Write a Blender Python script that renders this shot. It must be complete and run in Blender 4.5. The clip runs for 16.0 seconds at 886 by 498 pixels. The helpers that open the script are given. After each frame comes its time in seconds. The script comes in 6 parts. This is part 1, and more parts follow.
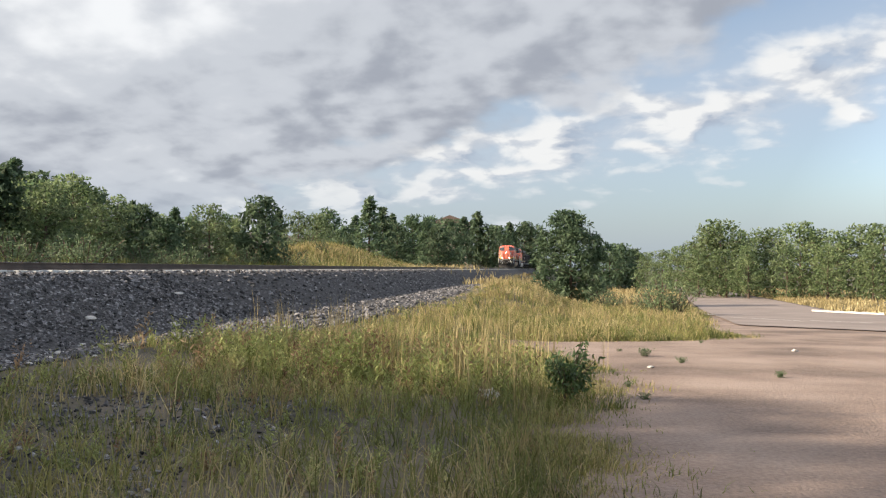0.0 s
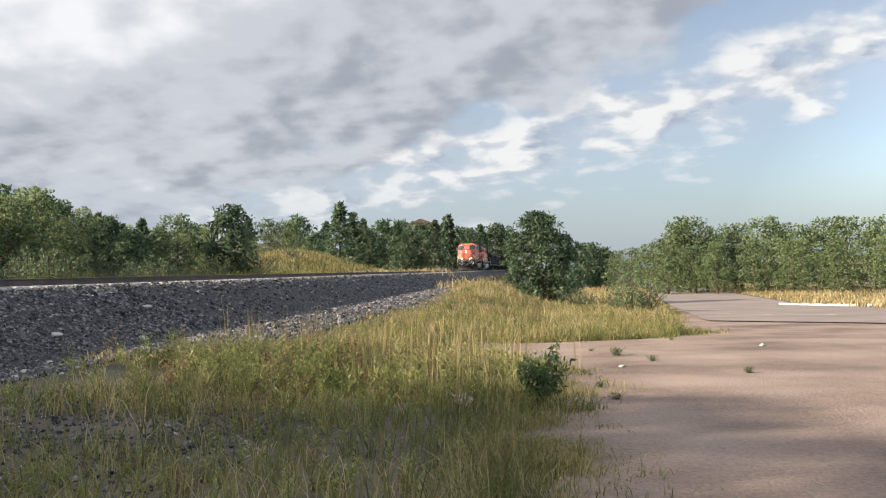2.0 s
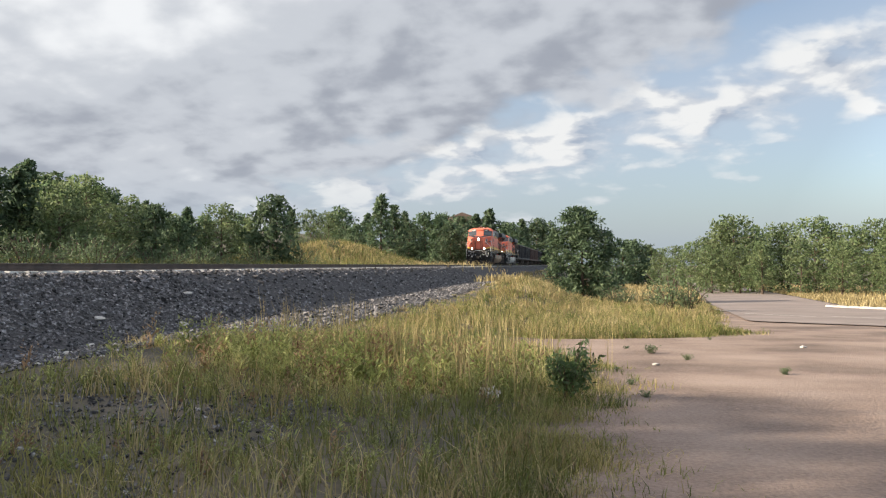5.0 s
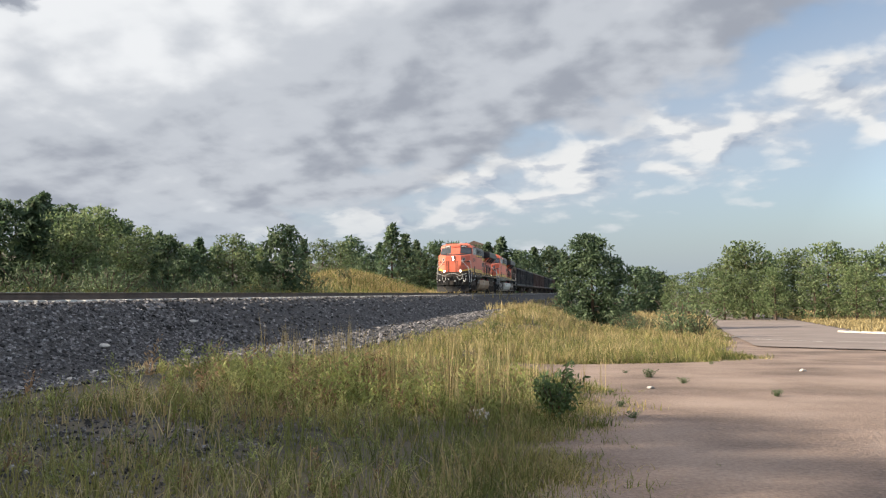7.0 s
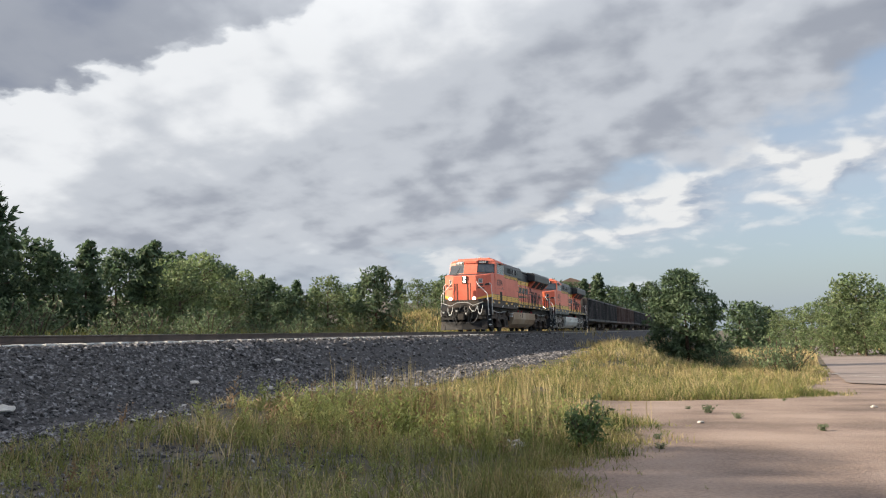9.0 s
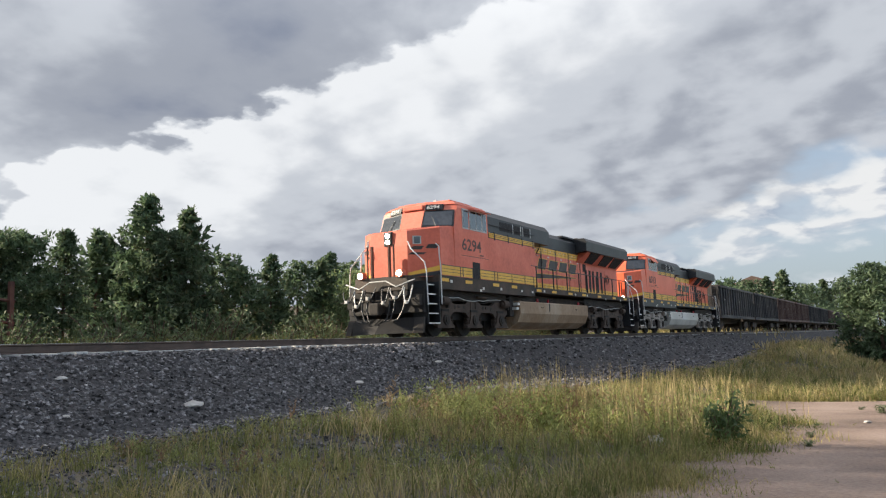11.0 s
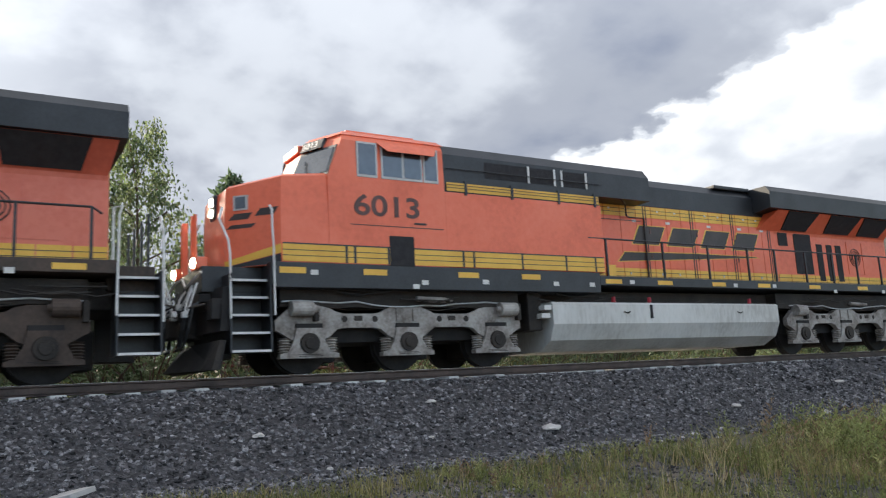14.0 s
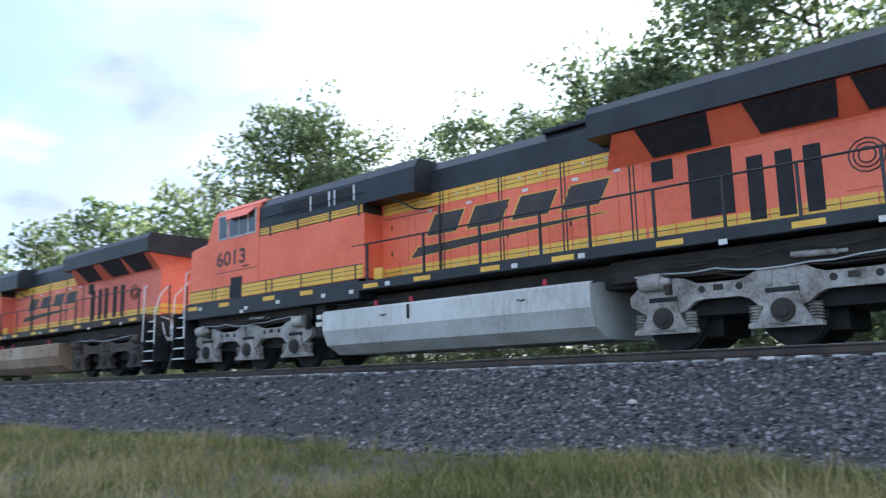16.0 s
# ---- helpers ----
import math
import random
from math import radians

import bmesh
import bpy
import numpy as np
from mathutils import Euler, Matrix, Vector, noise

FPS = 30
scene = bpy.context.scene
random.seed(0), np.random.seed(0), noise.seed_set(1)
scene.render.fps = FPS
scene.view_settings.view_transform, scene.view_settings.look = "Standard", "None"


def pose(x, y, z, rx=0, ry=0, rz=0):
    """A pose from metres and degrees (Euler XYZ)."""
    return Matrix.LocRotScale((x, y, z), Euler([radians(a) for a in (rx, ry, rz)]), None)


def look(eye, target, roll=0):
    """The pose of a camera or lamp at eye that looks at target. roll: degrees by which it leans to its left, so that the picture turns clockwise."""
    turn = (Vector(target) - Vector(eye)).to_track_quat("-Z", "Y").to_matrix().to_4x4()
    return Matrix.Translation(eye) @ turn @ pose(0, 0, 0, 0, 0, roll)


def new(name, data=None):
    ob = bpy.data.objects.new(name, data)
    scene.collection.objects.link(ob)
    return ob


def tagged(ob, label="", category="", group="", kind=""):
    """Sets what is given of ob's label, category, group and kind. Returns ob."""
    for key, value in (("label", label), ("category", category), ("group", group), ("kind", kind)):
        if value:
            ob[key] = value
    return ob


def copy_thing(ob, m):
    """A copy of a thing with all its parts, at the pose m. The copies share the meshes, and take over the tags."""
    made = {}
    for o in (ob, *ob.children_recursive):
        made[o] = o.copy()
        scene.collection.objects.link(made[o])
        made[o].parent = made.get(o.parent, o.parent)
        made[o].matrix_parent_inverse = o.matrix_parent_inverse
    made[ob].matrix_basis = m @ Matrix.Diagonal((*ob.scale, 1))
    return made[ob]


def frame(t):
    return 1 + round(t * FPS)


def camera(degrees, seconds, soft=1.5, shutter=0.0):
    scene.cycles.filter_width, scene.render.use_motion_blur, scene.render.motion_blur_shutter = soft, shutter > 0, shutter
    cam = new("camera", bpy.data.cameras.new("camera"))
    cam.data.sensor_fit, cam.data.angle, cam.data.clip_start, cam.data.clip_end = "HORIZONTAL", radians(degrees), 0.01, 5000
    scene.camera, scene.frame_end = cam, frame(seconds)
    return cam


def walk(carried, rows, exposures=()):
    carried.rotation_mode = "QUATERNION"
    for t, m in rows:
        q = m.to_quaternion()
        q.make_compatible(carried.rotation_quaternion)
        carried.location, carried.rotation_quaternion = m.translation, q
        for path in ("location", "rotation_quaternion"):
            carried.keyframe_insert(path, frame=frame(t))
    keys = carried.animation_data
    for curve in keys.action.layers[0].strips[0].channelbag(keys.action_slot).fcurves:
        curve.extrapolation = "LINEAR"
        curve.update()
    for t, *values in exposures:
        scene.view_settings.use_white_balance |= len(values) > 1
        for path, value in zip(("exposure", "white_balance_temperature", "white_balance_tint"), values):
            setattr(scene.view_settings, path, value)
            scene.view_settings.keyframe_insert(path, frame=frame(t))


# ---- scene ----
cam = camera(58.4, 16.0, soft=1.2, shutter=0.1)
CAMERA_ROWS = [
    (0, look((12.102, -0.315, -0.142), (11.794, 1.66, -0.092), -0.0)),
    (0.5, look((12.107, -0.341, -0.137), (11.826, 1.638, -0.097), -0.2)),
    (1, look((12.106, -0.37, -0.123), (11.82, 1.609, -0.063), -0.4)),
    (1.5, look((12.111, -0.389, -0.111), (11.86, 1.594, -0.045), -0.9)),
    (2, look((12.129, -0.324, -0.105), (11.892, 1.661, -0.048), -1.6)),
    (2.5, look((12.133, -0.273, -0.101), (11.855, 1.707, -0.056), -1.1)),
    (3, look((12.121, -0.266, -0.105), (11.803, 1.708, -0.069), -0.6)),
    (3.5, look((12.139, -0.293, -0.112), (11.815, 1.68, -0.075), -0.8)),
    (6, look((12.367, -0.367, -0.131), (12.017, 1.601, -0.065), -0.1)),
    (6.5, look((12.445, -0.418, -0.162), (12.089, 1.548, -0.073), -0.3)),
    (7, look((12.585, -0.515, -0.179), (12.213, 1.446, -0.063), -0.8)),
    (7.5, look((12.823, -0.699, -0.182), (12.413, 1.254, -0.045), -0.9)),
    (8, look((13.108, -0.895, -0.182), (12.652, 1.045, -0.006), -1.0)),
    (10.5, look((14.035, -1.434, -0.258), (13.138, 0.337, -0.015), -1.9)),
    (11, look((14.167, -1.449, -0.288), (13.172, 0.269, -0.047), -2.1)),
    (11.5, look((14.201, -1.348, -0.295), (13.059, 0.277, -0.058), -2.0)),
    (12, look((14.332, -0.98, -0.305), (12.973, 0.466, -0.05), -1.6)),
    (12.5, look((14.427, -0.852, -0.313), (12.866, 0.363, -0.016), -1.5)),
    (13, look((14.526, -0.644, -0.291), (12.912, 0.493, 0.026), -2.8)),
    (13.5, look((14.602, -0.482, -0.285), (12.985, 0.649, 0.034), -2.9)),
    (14, look((14.568, -0.465, -0.293), (12.883, 0.559, 0.041), -3.0)),
    (14.5, look((14.525, -0.721, -0.332), (12.747, 0.121, 0.028), -2.6)),
    (15, look((14.195, -0.748, -0.369), (12.256, -0.415, -0.011), -2.0)),
    (15.5, look((13.951, -0.724, -0.383), (12.032, -1.15, -0.011), -1.3)),
    (16, look((13.653, -0.633, -0.379), (12.181, -1.948, -0.055), -1.5)),]
walk(cam, CAMERA_ROWS, exposures=((0, 1.06, 6250, 10), (5, 1.03, 6240, 10), (8, 0.96, 6230, 10), (10.5, 0.96, 6200, 10), (12.5, 1.16, 6180, 10), (15, 1.52, 6000, 10), (16, 1.66, 5230, 9)))

# ---- light ----
SUN_AZ, SUN_EL = 113.0, 22.5          # degrees, turned left from the track's far end; height over the horizon
TO_SUN = Vector((-math.sin(radians(SUN_AZ)) * math.cos(radians(SUN_EL)),
                 math.cos(radians(SUN_AZ)) * math.cos(radians(SUN_EL)), math.sin(radians(SUN_EL))))
sun_lamp = bpy.data.lights.new("sun", "SUN")
sun_lamp.energy, sun_lamp.angle, sun_lamp.color = 5.0, radians(0.6), (1.0, 0.85, 0.64)
sun = new("sun", sun_lamp)
sun.matrix_world = look((0, 0, 60), Vector((0, 0, 60)) - TO_SUN)


def link(tree, a, b):
    tree.links.new(a, b)


def make_world():
    world = bpy.data.worlds.new("sky")
    world.use_nodes = True
    scene.world = world
    t = world.node_tree
    t.nodes.clear()
    n = t.nodes.new
    out, bg = n("ShaderNodeOutputWorld"), n("ShaderNodeBackground")
    sky = n("ShaderNodeTexSky")
    sky.sky_type, sky.sun_disc = "NISHITA", False
    sky.sun_elevation, sky.sun_rotation = radians(SUN_EL), radians(-SUN_AZ)
    sky.air_density, sky.dust_density = 1.0, 1.6
    dim = n("ShaderNodeVectorMath"); dim.operation = "SCALE"; dim.inputs["Scale"].default_value = 0.15
    link(t, sky.outputs[0], dim.inputs[0])
    co = n("ShaderNodeTexCoord")
    sep = n("ShaderNodeSeparateXYZ"); link(t, co.outputs["Generated"], sep.inputs[0])

    def calc(op, *values, clamp=False):
        m = n("ShaderNodeMath"); m.operation, m.use_clamp = op, clamp
        for k, v in enumerate(values):
            if isinstance(v, (int, float)):
                m.inputs[k].default_value = v
            else:
                link(t, v, m.inputs[k])
        return m.outputs[0]

    def step(value, lo, hi):
        r = n("ShaderNodeMapRange"); r.interpolation_type = "SMOOTHSTEP"
        r.inputs["From Min"].default_value, r.inputs["From Max"].default_value = lo, hi
        link(t, value, r.inputs["Value"])
        return r.outputs[0]

    def vec(*values):
        c = n("ShaderNodeCombineXYZ")
        for k, v in enumerate(values):
            link(t, v, c.inputs[k])
        return c.outputs[0]

    def fbm(scale, detail, rough, source, distortion=0.0):
        x = n("ShaderNodeTexNoise")
        x.inputs["Scale"].default_value, x.inputs["Detail"].default_value = scale, detail
        x.inputs["Roughness"].default_value, x.inputs["Distortion"].default_value = rough, distortion
        link(t, source, x.inputs["Vector"])
        return x.outputs[0]

    def moved(source, by):
        v = n("ShaderNodeVectorMath"); v.operation = "ADD"
        link(t, source, v.inputs[0]); v.inputs[1].default_value = by
        return v.outputs[0]

    def ramp(source, stops):
        r = n("ShaderNodeValToRGB")
        r.color_ramp.interpolation = "EASE"
        while len(r.color_ramp.elements) < len(stops):
            r.color_ramp.elements.new(0.5)
        for e, (p, c) in zip(r.color_ramp.elements, stops):
            e.position, e.color = p, (*c, 1)
        link(t, source, r.inputs[0])
        return r.outputs[0]

    def blend(factor, a, b):
        m = n("ShaderNodeMix"); m.data_type = "RGBA"
        link(t, factor, m.inputs["Factor"]); link(t, a, m.inputs["A"]); link(t, b, m.inputs["B"])
        return m.outputs["Result"]

    x, y, z = sep.outputs
    up = n("ShaderNodeMath"); up.operation = "MAXIMUM"; link(t, z, up.inputs[0]); up.inputs[1].default_value = 0.0
    az = calc("MULTIPLY", calc("ARCTAN2", calc("MULTIPLY", x, -1.0), y), 57.2958)      # degrees to the left of the track's far end
    el = calc("MULTIPLY", calc("ARCSINE", z), 57.2958)
    # the cloud layer: directions laid out on a plane overhead, flattened a little towards the horizon
    deep = calc("ADD", up.outputs[0], 0.30)
    plane = vec(calc("DIVIDE", x, deep), calc("DIVIDE", y, deep))
    wide = fbm(1.6, 4, 0.5, plane)
    billow = fbm(4.0, 8, 0.47, plane, 0.1)
    lit_side = fbm(4.0, 8, 0.47, moved(plane, (-0.05, -0.035, 0)), 0.1)
    relief = calc("SUBTRACT", billow, lit_side)
    wave = calc("MULTIPLY_ADD", billow, 13.0, calc("MULTIPLY_ADD", wide, 5.0, calc("MULTIPLY_ADD", fbm(9.0, 5, 0.5, plane), 5.0, -11.5)))
    # a bank of cumulus with a bright broken rim, rising from the left horizon to the right
    bank = calc("ADD", calc("SUBTRACT", calc("MULTIPLY_ADD", az, -0.40, 34.4), el), wave)       # degrees below the rim
    in_bank = step(bank, -0.5, 0.9)
    fade = calc("MULTIPLY", step(bank, 1.0, 13.5), 0.37)
    bank_tone = calc("MULTIPLY_ADD", relief, 0.95, calc("SUBTRACT", calc("MULTIPLY_ADD", wide, 0.55, 0.60), fade))
    # the thin grey deck above and behind the rim
    deck = fbm(2.1, 6, 0.5, moved(plane, (4.3, 1.7, 0)), 0.3)
    deck_tone = calc("MULTIPLY_ADD", relief, 0.5, calc("MULTIPLY_ADD", deck, 1.05, calc("MULTIPLY_ADD", step(az, 118.0, 140.0), 0.12, calc("MULTIPLY_ADD", step(az, 44.0, 66.0), 0.09, -0.10))))
    tone = n("ShaderNodeMix"); tone.data_type = "FLOAT"
    link(t, in_bank, tone.inputs["Factor"]); link(t, deck_tone, tone.inputs["A"]); link(t, bank_tone, tone.inputs["B"])
    cloud = ramp(tone.outputs["Result"], [(0.12, (0.235, 0.262, 0.33)), (0.36, (0.375, 0.393, 0.435)), (0.60, (0.60, 0.615, 0.64)), (0.90, (0.90, 0.895, 0.88))])
    # the bank ends low on the right: a blue gap, then a streak of small sunlit cumulus
    lower = calc("ADD", calc("SUBTRACT", el, calc("MULTIPLY_ADD", az, -0.33, 11.6)), calc("MULTIPLY", wave, 0.75))
    covered = step(lower, -1.2, 1.8)
    puff = fbm(6.0, 7, 0.46, moved(plane, (1.3, 8.1, 0)), 0.15)
    puff_side = fbm(6.0, 7, 0.46, moved(plane, (1.255, 8.08, 0)), 0.15)
    off = calc("ABSOLUTE", calc("SUBTRACT", el, calc("MULTIPLY_ADD", az, -0.20, 8.9)))
    puffs = step(calc("SUBTRACT", puff, calc("MULTIPLY_ADD", off, 0.05, 0.31)), 0.0, 0.24)
    puff_tone = calc("MULTIPLY_ADD", calc("SUBTRACT", puff, puff_side), 2.2, calc("MULTIPLY_ADD", puff, 0.9, 0.22))
    puff_colour = ramp(puff_tone, [(0.35, (0.40, 0.45, 0.53)), (0.58, (0.62, 0.64, 0.67)), (0.86, (0.88, 0.865, 0.83))])
    # past the sun the deck breaks up into blue
    broken = calc("MULTIPLY", step(az, 120.0, 142.0), step(calc("MULTIPLY_ADD", billow, -1.0, calc("MULTIPLY_ADD", wide, -0.4, 0.80)), 0.02, 0.16))
    covered = calc("MULTIPLY", covered, calc("MULTIPLY_ADD", broken, -0.85, 1.0))
    # thin high veil, thickest along the streak
    veil = calc("MULTIPLY_ADD", calc("SUBTRACT", 1.0, calc("DIVIDE", off, 7.0), clamp=True), 0.5, 0.22)
    thin = n("ShaderNodeRGB"); thin.outputs[0].default_value = (0.57, 0.61, 0.67, 1)
    clear = blend(puffs, blend(veil, dim.outputs[0], thin.outputs[0]), puff_colour)
    mixed = blend(covered, clear, cloud)
    # forward glow of thin cloud round the sun
    dot = n("ShaderNodeVectorMath"); dot.operation = "DOT_PRODUCT"
    link(t, co.outputs["Generated"], dot.inputs[0]); dot.inputs[1].default_value = TO_SUN
    glow = ramp(dot.outputs["Value"], [(0.84, (0, 0, 0)), (0.96, (0.30, 0.295, 0.28)), (1.0, (0.9, 0.88, 0.84))])
    add = n("ShaderNodeMix"); add.data_type = "RGBA"; add.blend_type = "ADD"; add.inputs["Factor"].default_value = 1
    link(t, mixed, add.inputs["A"]); link(t, glow, add.inputs["B"])
    # an overcast sky brightens towards the zenith
    high = n("ShaderNodeMath"); high.operation = "SUBTRACT"; high.use_clamp = True; link(t, up.outputs[0], high.inputs[0]); high.inputs[1].default_value = 0.34
    gain = n("ShaderNodeMath"); gain.operation = "MULTIPLY_ADD"; link(t, high.outputs[0], gain.inputs[0]); gain.inputs[1].default_value = 1.2; gain.inputs[2].default_value = 1.0
    # clouds opposite the sun are lit from the front
    away = n("ShaderNodeMath"); away.operation = "MULTIPLY_ADD"; away.use_clamp = True; link(t, dot.outputs["Value"], away.inputs[0]); away.inputs[1].default_value = -2.2; away.inputs[2].default_value = -1.15
    facing = n("ShaderNodeMath"); facing.operation = "MULTIPLY_ADD"; link(t, away.outputs[0], facing.inputs[0]); facing.inputs[1].default_value = 1.3; link(t, gain.outputs[0], facing.inputs[2])
    gain = facing
    lift = n("ShaderNodeVectorMath"); lift.operation = "SCALE"; link(t, add.outputs["Result"], lift.inputs[0]); link(t, gain.outputs[0], lift.inputs["Scale"])
    # pale haze towards the horizon
    haze = ramp(up.outputs[0], [(0.0, (0.75, 0.75, 0.75)), (0.14, (0, 0, 0))])
    low = n("ShaderNodeMix"); low.data_type = "RGBA"
    link(t, haze, low.inputs["Factor"]); link(t, lift.outputs[0], low.inputs["A"]); low.inputs["B"].default_value = (0.44, 0.51, 0.57, 1)
    link(t, low.outputs["Result"], bg.inputs[0])
    bg.inputs[1].default_value = 0.5
    link(t, bg.outputs[0], out.inputs[0])


make_world()


# ---- materials ----
def material(name, colours, scale=4.0, fine=40.0, rough=0.8, metal=0.0, bump=0.0, bump_scale=60.0, island=0.0, random_ob=0.0, streak=None, glow=None, soft_light=0.0, ior=1.5):
    """Two noises mix the colours; bump gives relief; island and random_ob vary the value piece by piece."""
    m = bpy.data.materials.new(name)
    m.use_nodes = True
    t = m.node_tree
    n, b = t.nodes.new, t.nodes["Principled BSDF"]
    co = n("ShaderNodeTexCoord")
    mp = n("ShaderNodeMapping")
    link(t, co.outputs["Object"], mp.inputs[0])
    if streak:
        mp.inputs["Scale"].default_value = streak
    a, f = n("ShaderNodeTexNoise"), n("ShaderNodeTexNoise")
    a.inputs["Scale"].default_value, a.inputs["Detail"].default_value = scale, 5
    f.inputs["Scale"].default_value, f.inputs["Detail"].default_value = fine, 3
    link(t, mp.outputs[0], a.inputs["Vector"]), link(t, mp.outputs[0], f.inputs["Vector"])
    s = n("ShaderNodeMath"); s.operation = "MULTIPLY_ADD"; s.inputs[1].default_value = 0.45
    sub = n("ShaderNodeMath"); sub.operation = "SUBTRACT"; sub.inputs[1].default_value = 0.225
    link(t, f.outputs[0], s.inputs[0]); link(t, a.outputs[0], sub.inputs[0]); link(t, sub.outputs[0], s.inputs[2])
    r = n("ShaderNodeValToRGB")
    stops = [0.3 + 0.4 * i / max(1, len(colours) - 1) for i in range(len(colours))]
    while len(r.color_ramp.elements) < len(colours):
        r.color_ramp.elements.new(0.5)
    for e, p, c in zip(r.color_ramp.elements, stops, colours):
        e.position, e.color = p, (*c, 1)
    link(t, s.outputs[0], r.inputs[0])
    colour = r.outputs[0]
    for amount, node, socket in ((island, "ShaderNodeNewGeometry", "Random Per Island"), (random_ob, "ShaderNodeObjectInfo", "Random")):
        if amount:
            g = n(node)
            v = n("ShaderNodeMath"); v.operation = "MULTIPLY_ADD"; v.inputs[1].default_value = 2 * amount; v.inputs[2].default_value = 1 - amount
            link(t, g.outputs[socket], v.inputs[0])
            h = n("ShaderNodeHueSaturation")
            link(t, v.outputs[0], h.inputs["Value"]); link(t, colour, h.inputs["Color"])
            colour = h.outputs[0]
    link(t, colour, b.inputs["Base Color"])
    b.inputs["Roughness"].default_value, b.inputs["Metallic"].default_value = rough, metal
    b.inputs["IOR"].default_value = ior
    if soft_light:
        tr, mx = n("ShaderNodeBsdfTranslucent"), n("ShaderNodeMixShader")
        link(t, colour, tr.inputs[0])
        mx.inputs[0].default_value = soft_light
        link(t, b.outputs[0], mx.inputs[1]); link(t, tr.outputs[0], mx.inputs[2])
        link(t, mx.outputs[0], t.nodes["Material Output"].inputs[0])
    if bump:
        bn, bp = n("ShaderNodeTexNoise"), n("ShaderNodeBump")
        bn.inputs["Scale"].default_value, bn.inputs["Detail"].default_value = bump_scale, 4
        link(t, mp.outputs[0], bn.inputs["Vector"]); link(t, bn.outputs[0], bp.inputs["Height"])
        bp.inputs["Strength"].default_value, bp.inputs["Distance"].default_value = bump, 0.02
        link(t, bp.outputs[0], b.inputs["Normal"])
    if glow:
        b.inputs["Emission Color"].default_value = (*glow[0], 1)
        b.inputs["Emission Strength"].default_value = glow[1]
    return m


